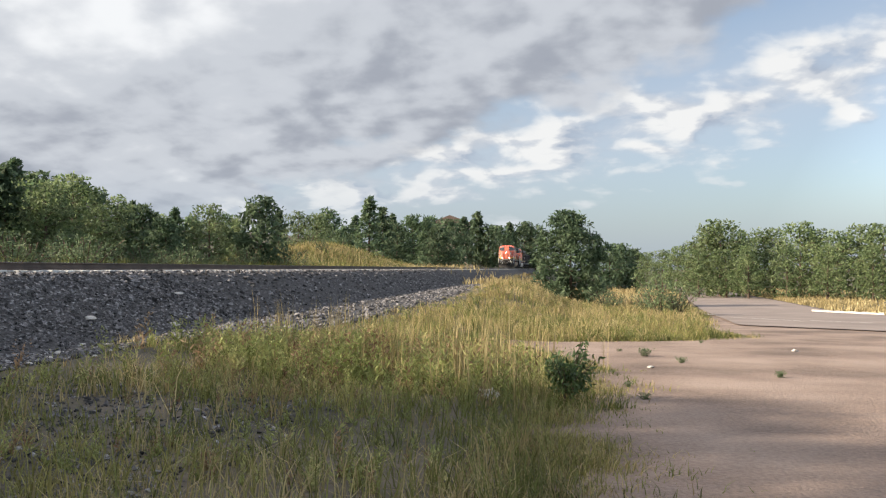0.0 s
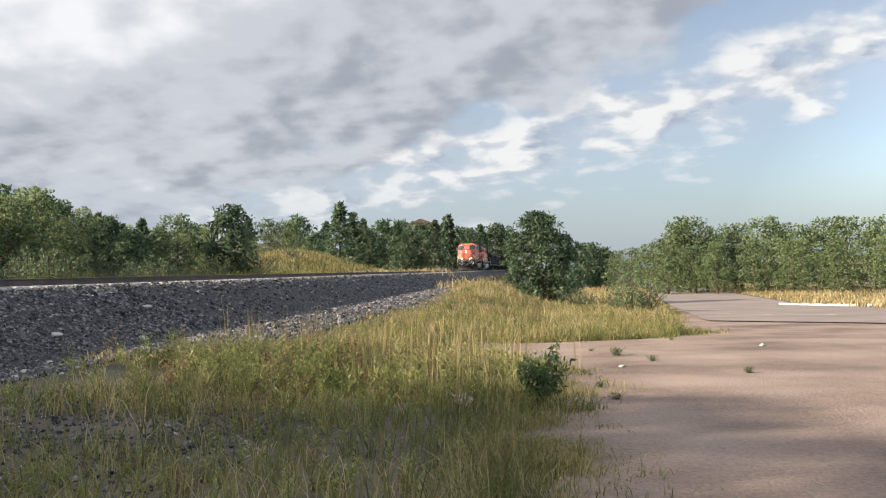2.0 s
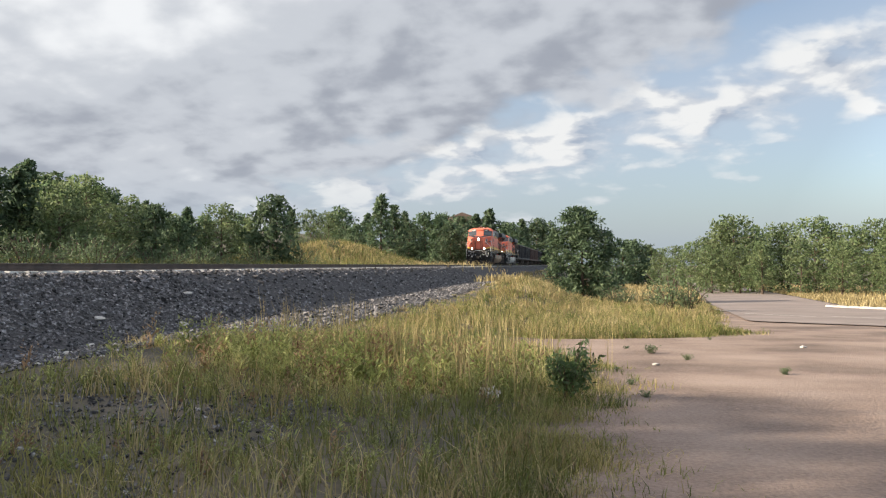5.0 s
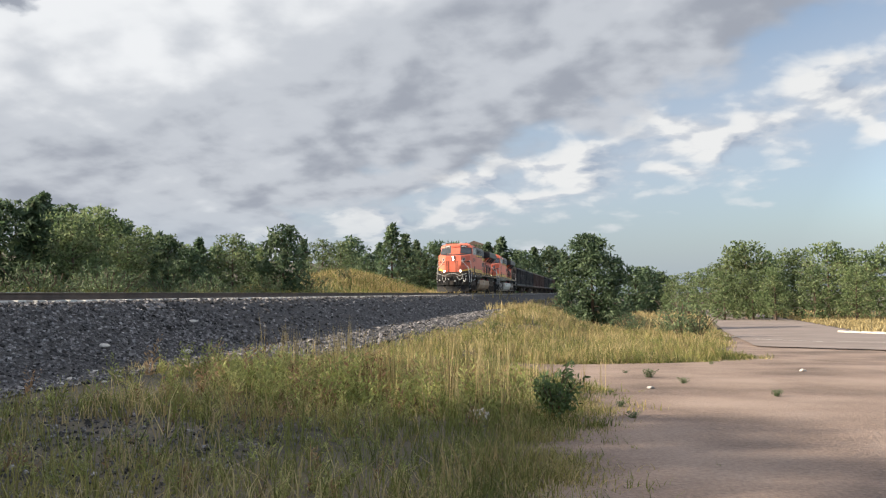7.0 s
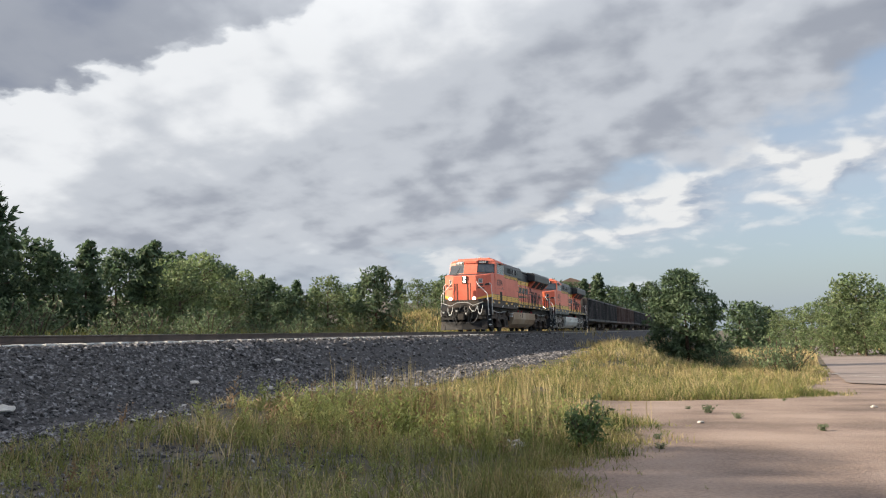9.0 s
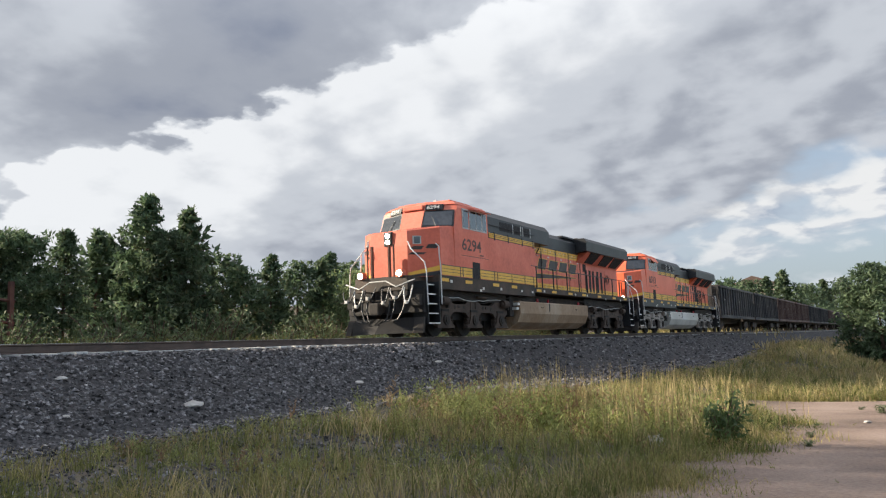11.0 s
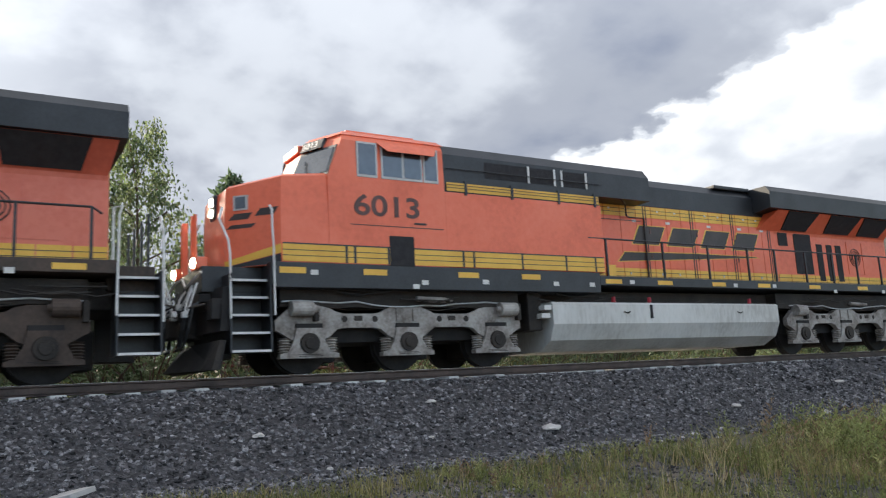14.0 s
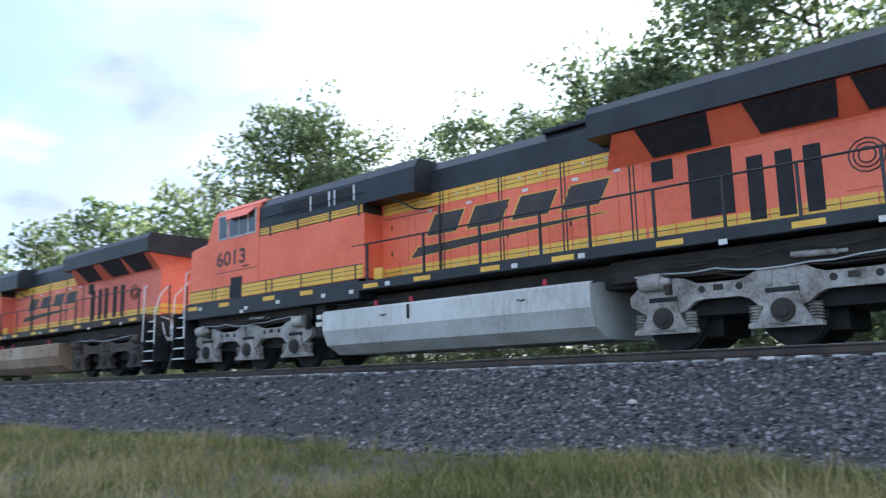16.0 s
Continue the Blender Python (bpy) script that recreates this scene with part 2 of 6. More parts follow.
M = {
    "earth": material("earth", [(0.05, 0.042, 0.028), (0.09, 0.074, 0.05), (0.15, 0.118, 0.085)], 0.5, 14, 0.95, bump=0.8, bump_scale=14),
    "dirt": material("dirt", [(0.12, 0.083, 0.065), (0.24, 0.17, 0.133), (0.33, 0.245, 0.197)], 0.5, 26, 0.95, bump=1.0, bump_scale=30),
    "asphalt": material("asphalt", [(0.19, 0.15, 0.13), (0.27, 0.215, 0.19)], 0.4, 40, 0.9, bump=0.3, bump_scale=60),
    "paint_line": material("paint_line", [(0.5, 0.47, 0.4), (0.68, 0.66, 0.6)], 2, 30, 0.8),
    "concrete": material("concrete", [(0.42, 0.38, 0.33), (0.56, 0.52, 0.46)], 2, 40, 0.9, bump=0.2),
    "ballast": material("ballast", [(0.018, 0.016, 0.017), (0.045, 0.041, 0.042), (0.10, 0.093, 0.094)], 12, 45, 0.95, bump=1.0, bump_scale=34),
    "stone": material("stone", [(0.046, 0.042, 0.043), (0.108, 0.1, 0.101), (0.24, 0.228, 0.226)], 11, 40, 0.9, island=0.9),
    "pale_stone": material("pale_stone", [(0.42, 0.38, 0.34), (0.6, 0.56, 0.52)], 3, 20, 0.9, bump=0.3),
    "pale_gravel": material("pale_gravel", [(0.16, 0.11, 0.09), (0.40, 0.31, 0.25)], 2, 20, 0.9, island=0.6),
    "rail": material("rail", [(0.06, 0.045, 0.04), (0.12, 0.085, 0.07)], 3, 40, 0.6, 0.4),
    "railhead": material("railhead", [(0.35, 0.34, 0.33), (0.5, 0.49, 0.48)], 3, 40, 0.3, 1.0),
    "tie": material("tie", [(0.45, 0.44, 0.42), (0.62, 0.61, 0.58)], 2, 30, 0.9, random_ob=0.25, bump=0.2),
    "grass": material("grass", [(0.09, 0.11, 0.028), (0.17, 0.18, 0.05), (0.33, 0.285, 0.10)], 0.55, 3, 0.7, island=0.45, soft_light=0.4),
    "bushy_weed": material("bushy_weed", [(0.18, 0.21, 0.06), (0.30, 0.32, 0.11), (0.44, 0.40, 0.17)], 0.9, 5, 0.75, island=0.4, soft_light=0.4),
    "red_weed": material("red_weed", [(0.17, 0.10, 0.055), (0.29, 0.18, 0.10), (0.36, 0.26, 0.15)], 0.9, 5, 0.8, island=0.4, soft_light=0.3),
    "dry_grass": material("dry_grass", [(0.25, 0.19, 0.08), (0.38, 0.30, 0.14), (0.50, 0.41, 0.22)], 0.5, 3, 0.8, island=0.35, soft_light=0.35),
    "weed": material("weed", [(0.05, 0.09, 0.03), (0.10, 0.14, 0.05)], 2, 10, 0.7, island=0.4, soft_light=0.3),
    "bark": material("bark", [(0.05, 0.035, 0.025), (0.14, 0.095, 0.07)], 3, 25, 0.95, bump=0.8, bump_scale=20),
    "pine": material("pine", [(0.055, 0.092, 0.05), (0.095, 0.14, 0.072), (0.15, 0.195, 0.105)], 0.5, 3, 0.75, island=0.45, random_ob=0.25, soft_light=0.42),
    "leaf": material("leaf", [(0.09, 0.135, 0.055), (0.15, 0.195, 0.085), (0.23, 0.265, 0.13)], 0.5, 3, 0.65, island=0.45, random_ob=0.2, soft_light=0.5),
    "shrub": material("shrub", [(0.07, 0.11, 0.05), (0.13, 0.17, 0.08), (0.2, 0.23, 0.12)], 0.8, 4, 0.7, island=0.4, random_ob=0.2, soft_light=0.3),
    "orange": material("orange", [(0.74, 0.135, 0.055), (0.85, 0.17, 0.075), (0.88, 0.20, 0.10)], 0.8, 9, 0.42, bump=0.04, bump_scale=4),
    "orange_old": material("orange_old", [(0.60, 0.125, 0.07), (0.72, 0.165, 0.095), (0.78, 0.21, 0.13)], 0.7, 9, 0.5, bump=0.04, bump_scale=4),
    "yellow": material("yellow", [(0.74, 0.40, 0.045), (0.86, 0.52, 0.075)], 1.5, 20, 0.5),
    "black": material("black", [(0.012, 0.013, 0.015), (0.03, 0.032, 0.036)], 1.5, 20, 0.45, bump=0.05),
    "sill_dirt": material("sill_dirt", [(0.02, 0.017, 0.015), (0.055, 0.04, 0.03), (0.09, 0.06, 0.045)], 1.2, 16, 0.7, bump=0.1),
    "grime": material("grime", [(0.018, 0.015, 0.013), (0.05, 0.04, 0.032)], 2, 25, 0.8, bump=0.3, bump_scale=30),
    "logo": material("logo", [(0.03, 0.025, 0.022), (0.06, 0.045, 0.04)], 2, 25, 0.5),
    "faded_black": material("faded_black", [(0.075, 0.038, 0.032), (0.13, 0.06, 0.05)], 2, 25, 0.55),
    "tank_brown": material("tank_brown", [(0.22, 0.14, 0.085), (0.33, 0.225, 0.14), (0.42, 0.33, 0.24)], 0.9, 14, 0.6, bump=0.1, streak=(1, 1, 0.5)),
    "tank_grey": material("tank_grey", [(0.43, 0.41, 0.37), (0.58, 0.57, 0.53), (0.67, 0.66, 0.62)], 0.9, 14, 0.5, bump=0.06, streak=(1, 1, 0.35)),
    # brown castings, colour lowered to include the shade beneath the body
    "truck_brown_shaded": material("truck_brown_shaded", [(0.04, 0.028, 0.022), (0.095, 0.066, 0.05)], 2, 18, 0.8, bump=0.2),
    "truck_grey": material("truck_grey", [(0.15, 0.125, 0.105), (0.31, 0.28, 0.25), (0.46, 0.43, 0.39)], 2.4, 18, 0.7, bump=0.15),
    "steel": material("steel", [(0.45, 0.44, 0.42), (0.6, 0.59, 0.57)], 3, 30, 0.5, 0.3),
    "white": material("white", [(0.6, 0.59, 0.56), (0.78, 0.77, 0.74)], 3, 30, 0.6),
    "plate": material("plate", [(0.62, 0.6, 0.55), (0.72, 0.7, 0.66)], 3, 30, 0.6),
    "glass": material("glass", [(0.035, 0.038, 0.042), (0.065, 0.07, 0.076)], 2, 10, 0.08, ior=1.85),
    "mesh_dark": material("mesh_dark", [(0.015, 0.014, 0.016), (0.03, 0.028, 0.03)], 8, 60, 0.8, bump=0.5, bump_scale=80),
    # steel with the shade under the body and on the pilot put into its colour
    "shaded_steel": material("shaded_steel", [(0.010, 0.009, 0.009), (0.025, 0.022, 0.02)], 3, 20, 0.8),
    "lamp": material("lamp", [(0.8, 0.75, 0.6), (0.9, 0.85, 0.7)], 3, 20, 0.3, glow=((1.0, 0.86, 0.6), 9.0)),
    "board": material("board", [(0.01, 0.01, 0.012), (0.02, 0.02, 0.022)], 3, 20, 0.4),
    "red": material("red", [(0.35, 0.02, 0.03), (0.5, 0.03, 0.05)], 3, 20, 0.5),
    "coal_car": material("coal_car", [(0.025, 0.025, 0.028), (0.065, 0.061, 0.062), (0.12, 0.108, 0.102)], 0.9, 12, 0.7, bump=0.1, streak=(1, 1, 0.35)),
    "maroon_car": material("maroon_car", [(0.075, 0.045, 0.038), (0.13, 0.082, 0.07), (0.19, 0.135, 0.115)], 0.9, 12, 0.75, bump=0.1, streak=(1, 1, 0.35)),
    "rust": material("rust", [(0.06, 0.025, 0.018), (0.13, 0.055, 0.038)], 3, 25, 0.85, bump=0.3),
    "roof_far": material("roof_far", [(0.09, 0.06, 0.05), (0.14, 0.1, 0.08)], 1, 10, 0.9),
    "wall_far": material("wall_far", [(0.3, 0.24, 0.2), (0.38, 0.31, 0.26)], 1, 10, 0.9),
}


# ---- mesh tools ----
def box(bm, x0, x1, y0, y1, z0, z1, bevel=0.0):
    r = bmesh.ops.create_cube(bm, size=1.0, matrix=Matrix.Translation(((x0 + x1) / 2, (y0 + y1) / 2, (z0 + z1) / 2)) @ Matrix.Diagonal((x1 - x0, y1 - y0, z1 - z0, 1)))
    if bevel:
        edges = list({e for v in r["verts"] for e in v.link_edges})
        bmesh.ops.bevel(bm, geom=edges, offset=bevel, segments=2, affect="EDGES", profile=0.6)


def tube(bm, points, r, sides=8):
    """One round bar swept along the points."""
    pts = [Vector(p) for p in points]
    rings, side = [], None
    for i, p in enumerate(pts):
        d = (pts[min(i + 1, len(pts) - 1)] - pts[max(i - 1, 0)]).normalized()
        side = d.orthogonal() if side is None else side - d * side.dot(d)
        side.normalize()
        other = d.cross(side)
        rings.append([p + (side * math.cos(k * 2 * math.pi / sides) + other * math.sin(k * 2 * math.pi / sides)) * r for k in range(sides)])
    loft(bm, rings)


def cone(bm, a, b, r1, r2, sides=16):
    a, b = Vector(a), Vector(b)
    m = Matrix.Translation((a + b) / 2) @ (b - a).to_track_quat("Z", "Y").to_matrix().to_4x4()
    bmesh.ops.create_cone(bm, cap_ends=True, segments=sides, radius1=r1, radius2=r2, depth=(b - a).length, matrix=m)


def prism(bm, outline, axis, a, b):
    """The outline, given in the two other axes in order, drawn out along axis from a to b."""
    def place(p, h):
        return {"x": (h, p[0], p[1]), "y": (p[0], h, p[1]), "z": (p[0], p[1], h)}[axis]
    lower, upper = [bm.verts.new(place(p, a)) for p in outline], [bm.verts.new(place(p, b)) for p in outline]
    bm.faces.new(lower[::-1]), bm.faces.new(upper)
    for i in range(len(outline)):
        j = (i + 1) % len(outline)
        bm.faces.new((lower[i], lower[j], upper[j], upper[i]))


def loft(bm, rings):
    """Closed rings of equal count joined in order, with caps."""
    vs = [[bm.verts.new(p) for p in ring] for ring in rings]
    for a, b in zip(vs, vs[1:]):
        for i in range(len(a)):
            j = (i + 1) % len(a)
            bm.faces.new((a[i], a[j], b[j], b[i]))
    bm.faces.new(vs[0][::-1]), bm.faces.new(vs[-1])


def mesh_of(name, bm, mat, smooth=False):
    bmesh.ops.recalc_face_normals(bm, faces=bm.faces)
    me = bpy.data.meshes.new(name)
    bm.to_mesh(me)
    bm.free()
    me.materials.append(mat)
    if smooth:
        for p in me.polygons:
            p.use_smooth = True
    return me


def part(name, bm, mat, parent, label="", smooth=False):
    ob = new(name, mesh_of(name, bm, mat, smooth))
    ob.parent = parent
    if label:
        tagged(ob, label)
    return ob


def boxes(name, mat, parent, label="", *dims, bevel=0.0):
    bm = bmesh.new()
    for d in dims:
        box(bm, *d, bevel=bevel)
    return part(name, bm, mat, parent, label)


def sheet_mesh(name, verts, faces, mat):
    me = bpy.data.meshes.new(name)
    me.from_pydata(verts, [], faces)
    me.materials.append(mat)
    me.update()
    return me


# ---- ground ----
def smooth(a, b, x):
    u = min(1.0, max(0.0, (x - a) / (b - a)))
    return u * u * (3 - 2 * u)


def ground_z(x, y):
    """The lie of the land: a raised track bed at x = 0, falling ground to the east, a slow rise to the west."""
    east = -1.42 - smooth(5, 12, x) * (0.03 * min(max(y - 2, 0), 60) + 0.05) - 0.012 * max(0, min(y, 300) - 62)
    # a grassy bank beside the track
    east += 1.25 * math.exp(-((x - 9.6) / 2.6) ** 2 - ((y - 50) / 13) ** 2)
    west = -0.75 + 0.035 * max(0, -x - 6) + 0.02 * max(0, min(-x, 150) - 30)
    west += 2.6 * math.exp(-((x + 15) / 7) ** 2 - ((y - 86) / 14) ** 2)
    west += 7.0 * smooth(60, 200, y) * smooth(-10, -60, x)
    land = east if x > 0 else west
    bed = -0.26 if abs(x) < 1.9 else -0.26 - (abs(x) - 1.9) * 0.52
    if x > 0 and y < 34:
        land += 0.015 * noise.noise((x * 0.9, y * 0.9, 0)) * smooth(3.5, 6, x)
    return max(land, bed)


def stretched(lo, hi, fine_lo, fine_hi, step):
    """Steps that are fine in the middle and grow towards the ends."""
    out, v, s = [], fine_hi, step
    mid = [fine_lo + i * step for i in range(int((fine_hi - fine_lo) / step) + 1)]
    while v < hi:
        s *= 1.16
        v += s
        out.append(min(v, hi))
    low, v, s = [], fine_lo, step
    while v > lo:
        s *= 1.16
        v -= s
        low.append(max(v, lo))
    return low[::-1] + mid + out


def make_ground():
    xs, ys = stretched(-2400, 2400, -6, 20, 0.35), stretched(-900, 3200, -6, 40, 0.5)
    verts = [(x, y, ground_z(x, y)) for y in ys for x in xs]
    w = len(xs)
    faces = [(j * w + i, j * w + i + 1, (j + 1) * w + i + 1, (j + 1) * w + i) for j in range(len(ys) - 1) for i in range(w - 1)]
    me = sheet_mesh("ground", verts, faces, M["earth"])
    for p in me.polygons:
        p.use_smooth = True
    tagged(new("ground", me), "bare brown earth with thin dry grass beside the tracks", "ground", kind="structure")


def strip(name, left, right, y0, y1, step, across, lift, mat, label, category):
    """A piece of the ground's own surface between two wavering edges, laid a little above it."""
    rows, verts, faces = int((y1 - y0) / step) + 1, [], []
    for j in range(rows):
        y = y0 + j * step
        a, b = left(y), right(y)
        for i in range(across + 1):
            x = a + (b - a) * i / across
            verts.append((x, y, ground_z(x, y) + lift))
    w = across + 1
    for j in range(rows - 1):
        for i in range(across):
            faces.append((j * w + i, j * w + i + 1, (j + 1) * w + i + 1, (j + 1) * w + i))
    me = sheet_mesh(name, verts, faces, mat)
    for p in me.polygons:
        p.use_smooth = True
    return tagged(new(name, me), label, category, kind="structure")


def lot_edge(y):
    """Where the weeds end and the bare lot begins."""
    e = 12.4 + 0.5 * noise.noise((0, y * 0.5, 3)) + 0.3 * noise.noise((0, y * 2.1, 7)) + 0.12 * noise.noise((0, y * 6.0, 8))
    e -= 1.7 * smooth(12, 16.5, y) * (1 - smooth(19, 21, y))
    e += smooth(19, 23, y) * 4.2 + max(0, y - 22) * 0.13
    return e


def road_line(y):
    """The paved road's edge towards the tracks."""
    return 19.0 + (y - 35) * 0.115


make_ground()
strip("dirt_lot", lambda y: lot_edge(y) - 0.35 + 0.4 * noise.noise((1, y * 1.3, 1)) + 0.3 * noise.noise((1, y * 5.3, 1)) + 0.15 * noise.noise((1, y * 13, 1)), lambda y: 60.0, -14, 62, 0.2, 80, 0.03, M["dirt"], "pinkish bare gravel lot with thin weeds", "lot")


def ballast_edge(y):
    """How far the stone reaches from the track on the near side."""
    return 5.0 + 1.7 * smooth(11.5, 16.5, y) + 0.3 * noise.noise((4, y * 0.8, 2))


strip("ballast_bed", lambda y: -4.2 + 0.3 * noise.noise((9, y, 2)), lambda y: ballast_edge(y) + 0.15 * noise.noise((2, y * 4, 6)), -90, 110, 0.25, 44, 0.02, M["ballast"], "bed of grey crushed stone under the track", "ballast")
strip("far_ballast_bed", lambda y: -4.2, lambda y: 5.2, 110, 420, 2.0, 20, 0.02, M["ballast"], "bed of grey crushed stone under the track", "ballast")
strip("road", lambda y: max(road_line(y), 16.5 + max(0, 34 - y) * 0.9) + 0.15 * noise.noise((7, y * 1.5, 1)), lambda y: road_line(y) + 9 + max(0, 52 - y) * 0.6, 22, 240, 0.5, 26, 0.07, M["asphalt"], "worn pale grey asphalt road", "road")


# ---- track ----
def make_track():
    for side in (-1, 1):
        bm = bmesh.new()
        x = side * 0.755
        outline = [(x - 0.07, -0.17), (x + 0.07, -0.17), (x + 0.07, -0.155), (x + 0.01, -0.13), (x + 0.01, -0.045), (x + 0.036, -0.03),
                   (x + 0.036, -0.004), (x - 0.036, -0.004), (x - 0.036, -0.03), (x - 0.01, -0.045), (x - 0.01, -0.13), (x - 0.07, -0.155)]
        prism(bm, outline, "y", -120, 420)
        rail = tagged(new("rail", mesh_of("rail", bm, M["rail"])), "rusty brown steel rail on concrete ties", "rail", "rails of the track", "structure")
        boxes("rail_head", M["railhead"], rail, "bright worn rail top", (x - 0.03, x + 0.03, -120, 420, -0.004, 0.0))
    bed = tagged(new("track_bed"), "row of pale concrete railway ties", "railway ties", kind="structure")
    bm = bmesh.new()
    box(bm, -1.3, 1.3, -0.115, 0.115, -0.36, -0.175, bevel=0.015)
    near = mesh_of("tie", bm, M["tie"])
    for i in range(190):
        tie = new("tie", near)
        tie.parent = bed
        tie.matrix_basis = pose(0, -26 + i * 0.535, random.uniform(-0.012, 0.012), 0, 0, random.uniform(-0.6, 0.6))
    bm = bmesh.new()
    for i in range(330):
        for y in (75.65 + i * 0.535,):
            box(bm, -1.3, 1.3, y - 0.115, y + 0.115, -0.36, -0.175)
    for i in range(150):
        y = -26.535 - i * 0.535
        box(bm, -1.3, 1.3, y - 0.115, y + 0.115, -0.36, -0.175)
    tagged(part("far_ties", bm, M["tie"], bed), kind="stuff")


def stones(name, count, x0, x1, y0, y1, size, mat, label, seed, depth=0.35, lean=None):
    """Loose broken stone as rough eight-sided lumps on the ground's surface."""
    rng = np.random.default_rng(seed)
    base = np.array([(1, 0, 0), (-1, 0, 0), (0, 1, 0), (0, -1, 0), (0, 0, 1), (0, 0, -1)], float)
    tri = np.array([(0, 2, 4), (2, 1, 4), (1, 3, 4), (3, 0, 4), (2, 0, 5), (1, 2, 5), (3, 1, 5), (0, 3, 5)])
    xs = x0 + (x1 - x0) * rng.random(count)
    ys = y0 + (y1 - y0) * rng.random(count) ** (lean or 1.0)
    s = size * (0.5 + rng.random(count) ** 2 * 1.1)
    verts = np.repeat(base[None], count, 0) * (0.65 + 0.6 * rng.random((count, 6, 1)))
    verts += rng.normal(0, 0.18, verts.shape)
    ang = rng.random((count, 3)) * 6.283
    for k, (a, b) in enumerate(((0, 1), (1, 2), (0, 2))):
        c, d = np.cos(ang[:, k])[:, None], np.sin(ang[:, k])[:, None]
        va, vb = verts[:, :, a].copy(), verts[:, :, b].copy()
        verts[:, :, a], verts[:, :, b] = c * va - d * vb, d * va + c * vb
    verts[:, :, 2] *= 0.75
    verts *= s[:, None, None]
    zs = np.array([ground_z(x, y) for x, y in zip(xs, ys)])
    verts += np.stack([xs, ys, zs + s * depth], 1)[:, None, :]
    faces = (tri[None] + 6 * np.arange(count)[:, None, None]).reshape(-1, 3)
    return tagged(new(name, sheet_mesh(name, verts.reshape(-1, 3).tolist(), faces.tolist(), mat)), label, "ballast", kind="stuff")


# ---- plants ----
def grass(name, spots, mat, label, seed, category="grass"):
    """Blades: spots holds x, y, height, width, bend for each."""
    rng = np.random.default_rng(seed)
    s = np.asarray(spots, float)
    n = len(s)
    ang, way = rng.random(n) * 6.283, rng.random(n) * 6.283
    z = np.array([ground_z(x, y) for x, y in s[:, :2]]) - 0.03
    root = np.stack([s[:, 0], s[:, 1], z], 1)
    across = np.stack([np.cos(ang), np.sin(ang), np.zeros(n)], 1) * s[:, 3:4]
    lean = np.stack([np.cos(way), np.sin(way), np.zeros(n)], 1)
    h, bend = s[:, 2:3], s[:, 4:5]
    up = np.array([[0, 0, 1.0]])
    mid = root + up * h * 0.55 + lean * bend * h * 0.3
    tip = root + up * h * (1 - 0.3 * bend) + lean * bend * h
    verts = np.stack([root - across, root + across, mid + across * 0.7, mid - across * 0.7, tip], 1).reshape(-1, 3)
    k = 5 * np.arange(n)
    faces = np.concatenate([np.stack([k, k + 1, k + 2], 1), np.stack([k, k + 2, k + 3], 1), np.stack([k + 3, k + 2, k + 4], 1)])
    return tagged(new(name, sheet_mesh(name, verts.tolist(), faces.tolist(), mat)), label, category, kind="stuff")


def feathery_weeds(name, spots, mat, label, seed, shoots=5, leaves=11):
    """Bushy weeds: each plant is a handful of upright shoots set with small leaves, thinning to the tip."""
    rng = np.random.default_rng(seed)
    s = np.repeat(np.asarray(spots, float), shoots, 0)
    m = len(s)
    z = np.repeat(np.array([ground_z(x, y) for x, y, h in spots]), shoots)
    h = s[:, 2] * (0.6 + 0.45 * rng.random(m))
    foot = np.stack([s[:, 0], s[:, 1], z - 0.02], 1)
    lean = rng.normal(0, 0.26, (m, 3)) * h[:, None]
    lean[:, 2] = h
    u = (np.arange(leaves)[None] + rng.random((m, leaves))) / leaves
    p = foot[:, None] + lean[:, None] * u[:, :, None]
    out = rng.normal(0, 1, (m, leaves, 3))
    out[:, :, 2] = 0.5 + 0.6 * np.abs(out[:, :, 2])
    out /= np.linalg.norm(out, axis=2)[:, :, None]
    size = (h[:, None] * (0.30 - 0.20 * u) * (0.7 + 0.6 * rng.random((m, leaves))))[:, :, None]
    across = np.cross(out, rng.normal(0, 1, (m, leaves, 3)))
    across /= np.linalg.norm(across, axis=2)[:, :, None] + 1e-6
    verts = np.stack([p, p + out * size * 0.5 + across * size * 0.13, p + out * size, p + out * size * 0.5 - across * size * 0.13], 2).reshape(-1, 3)
    k = 4 * np.arange(m * leaves)
    faces = np.stack([k, k + 1, k + 2, k + 3], 1)
    return tagged(new(name, sheet_mesh(name, verts.tolist(), faces.tolist(), mat)), label, "weeds", kind="stuff")


def weeds_grow(x, y):
    """How thickly weeds stand at a place, 0 to 1."""
    if x < ballast_edge(y) - 0.1 + 0.7 * noise.noise((x, y * 0.6, 1)) or x > lot_edge(y) + 0.3 * noise.noise((x * 2, y * 2, 5)):
        return 0.0
    d = 1.0 + 0.6 * noise.noise((x * 0.45, y * 0.45, 2)) + 0.3 * noise.noise((x * 1.7, y * 1.7, 4))
    d -= 1.3 * math.exp(-((x - 8.0) / 1.2) ** 2 - ((y - 6.6) / 0.9) ** 2)   # a bare stony patch
    d -= 0.15 * smooth(9.2, 11.0, x) * (1 - smooth(8.0, 9.5, y))
    d -= (0.5 if y > 0 else 0.1) * (1 - smooth(0.3, 1.6, x - ballast_edge(y)))
    d -= 0.9 * math.exp(-((x - 6.2) / 0.8) ** 2 - ((y - 9.5) / 1.5) ** 2)
    return min(1.0, max(0.04, d))


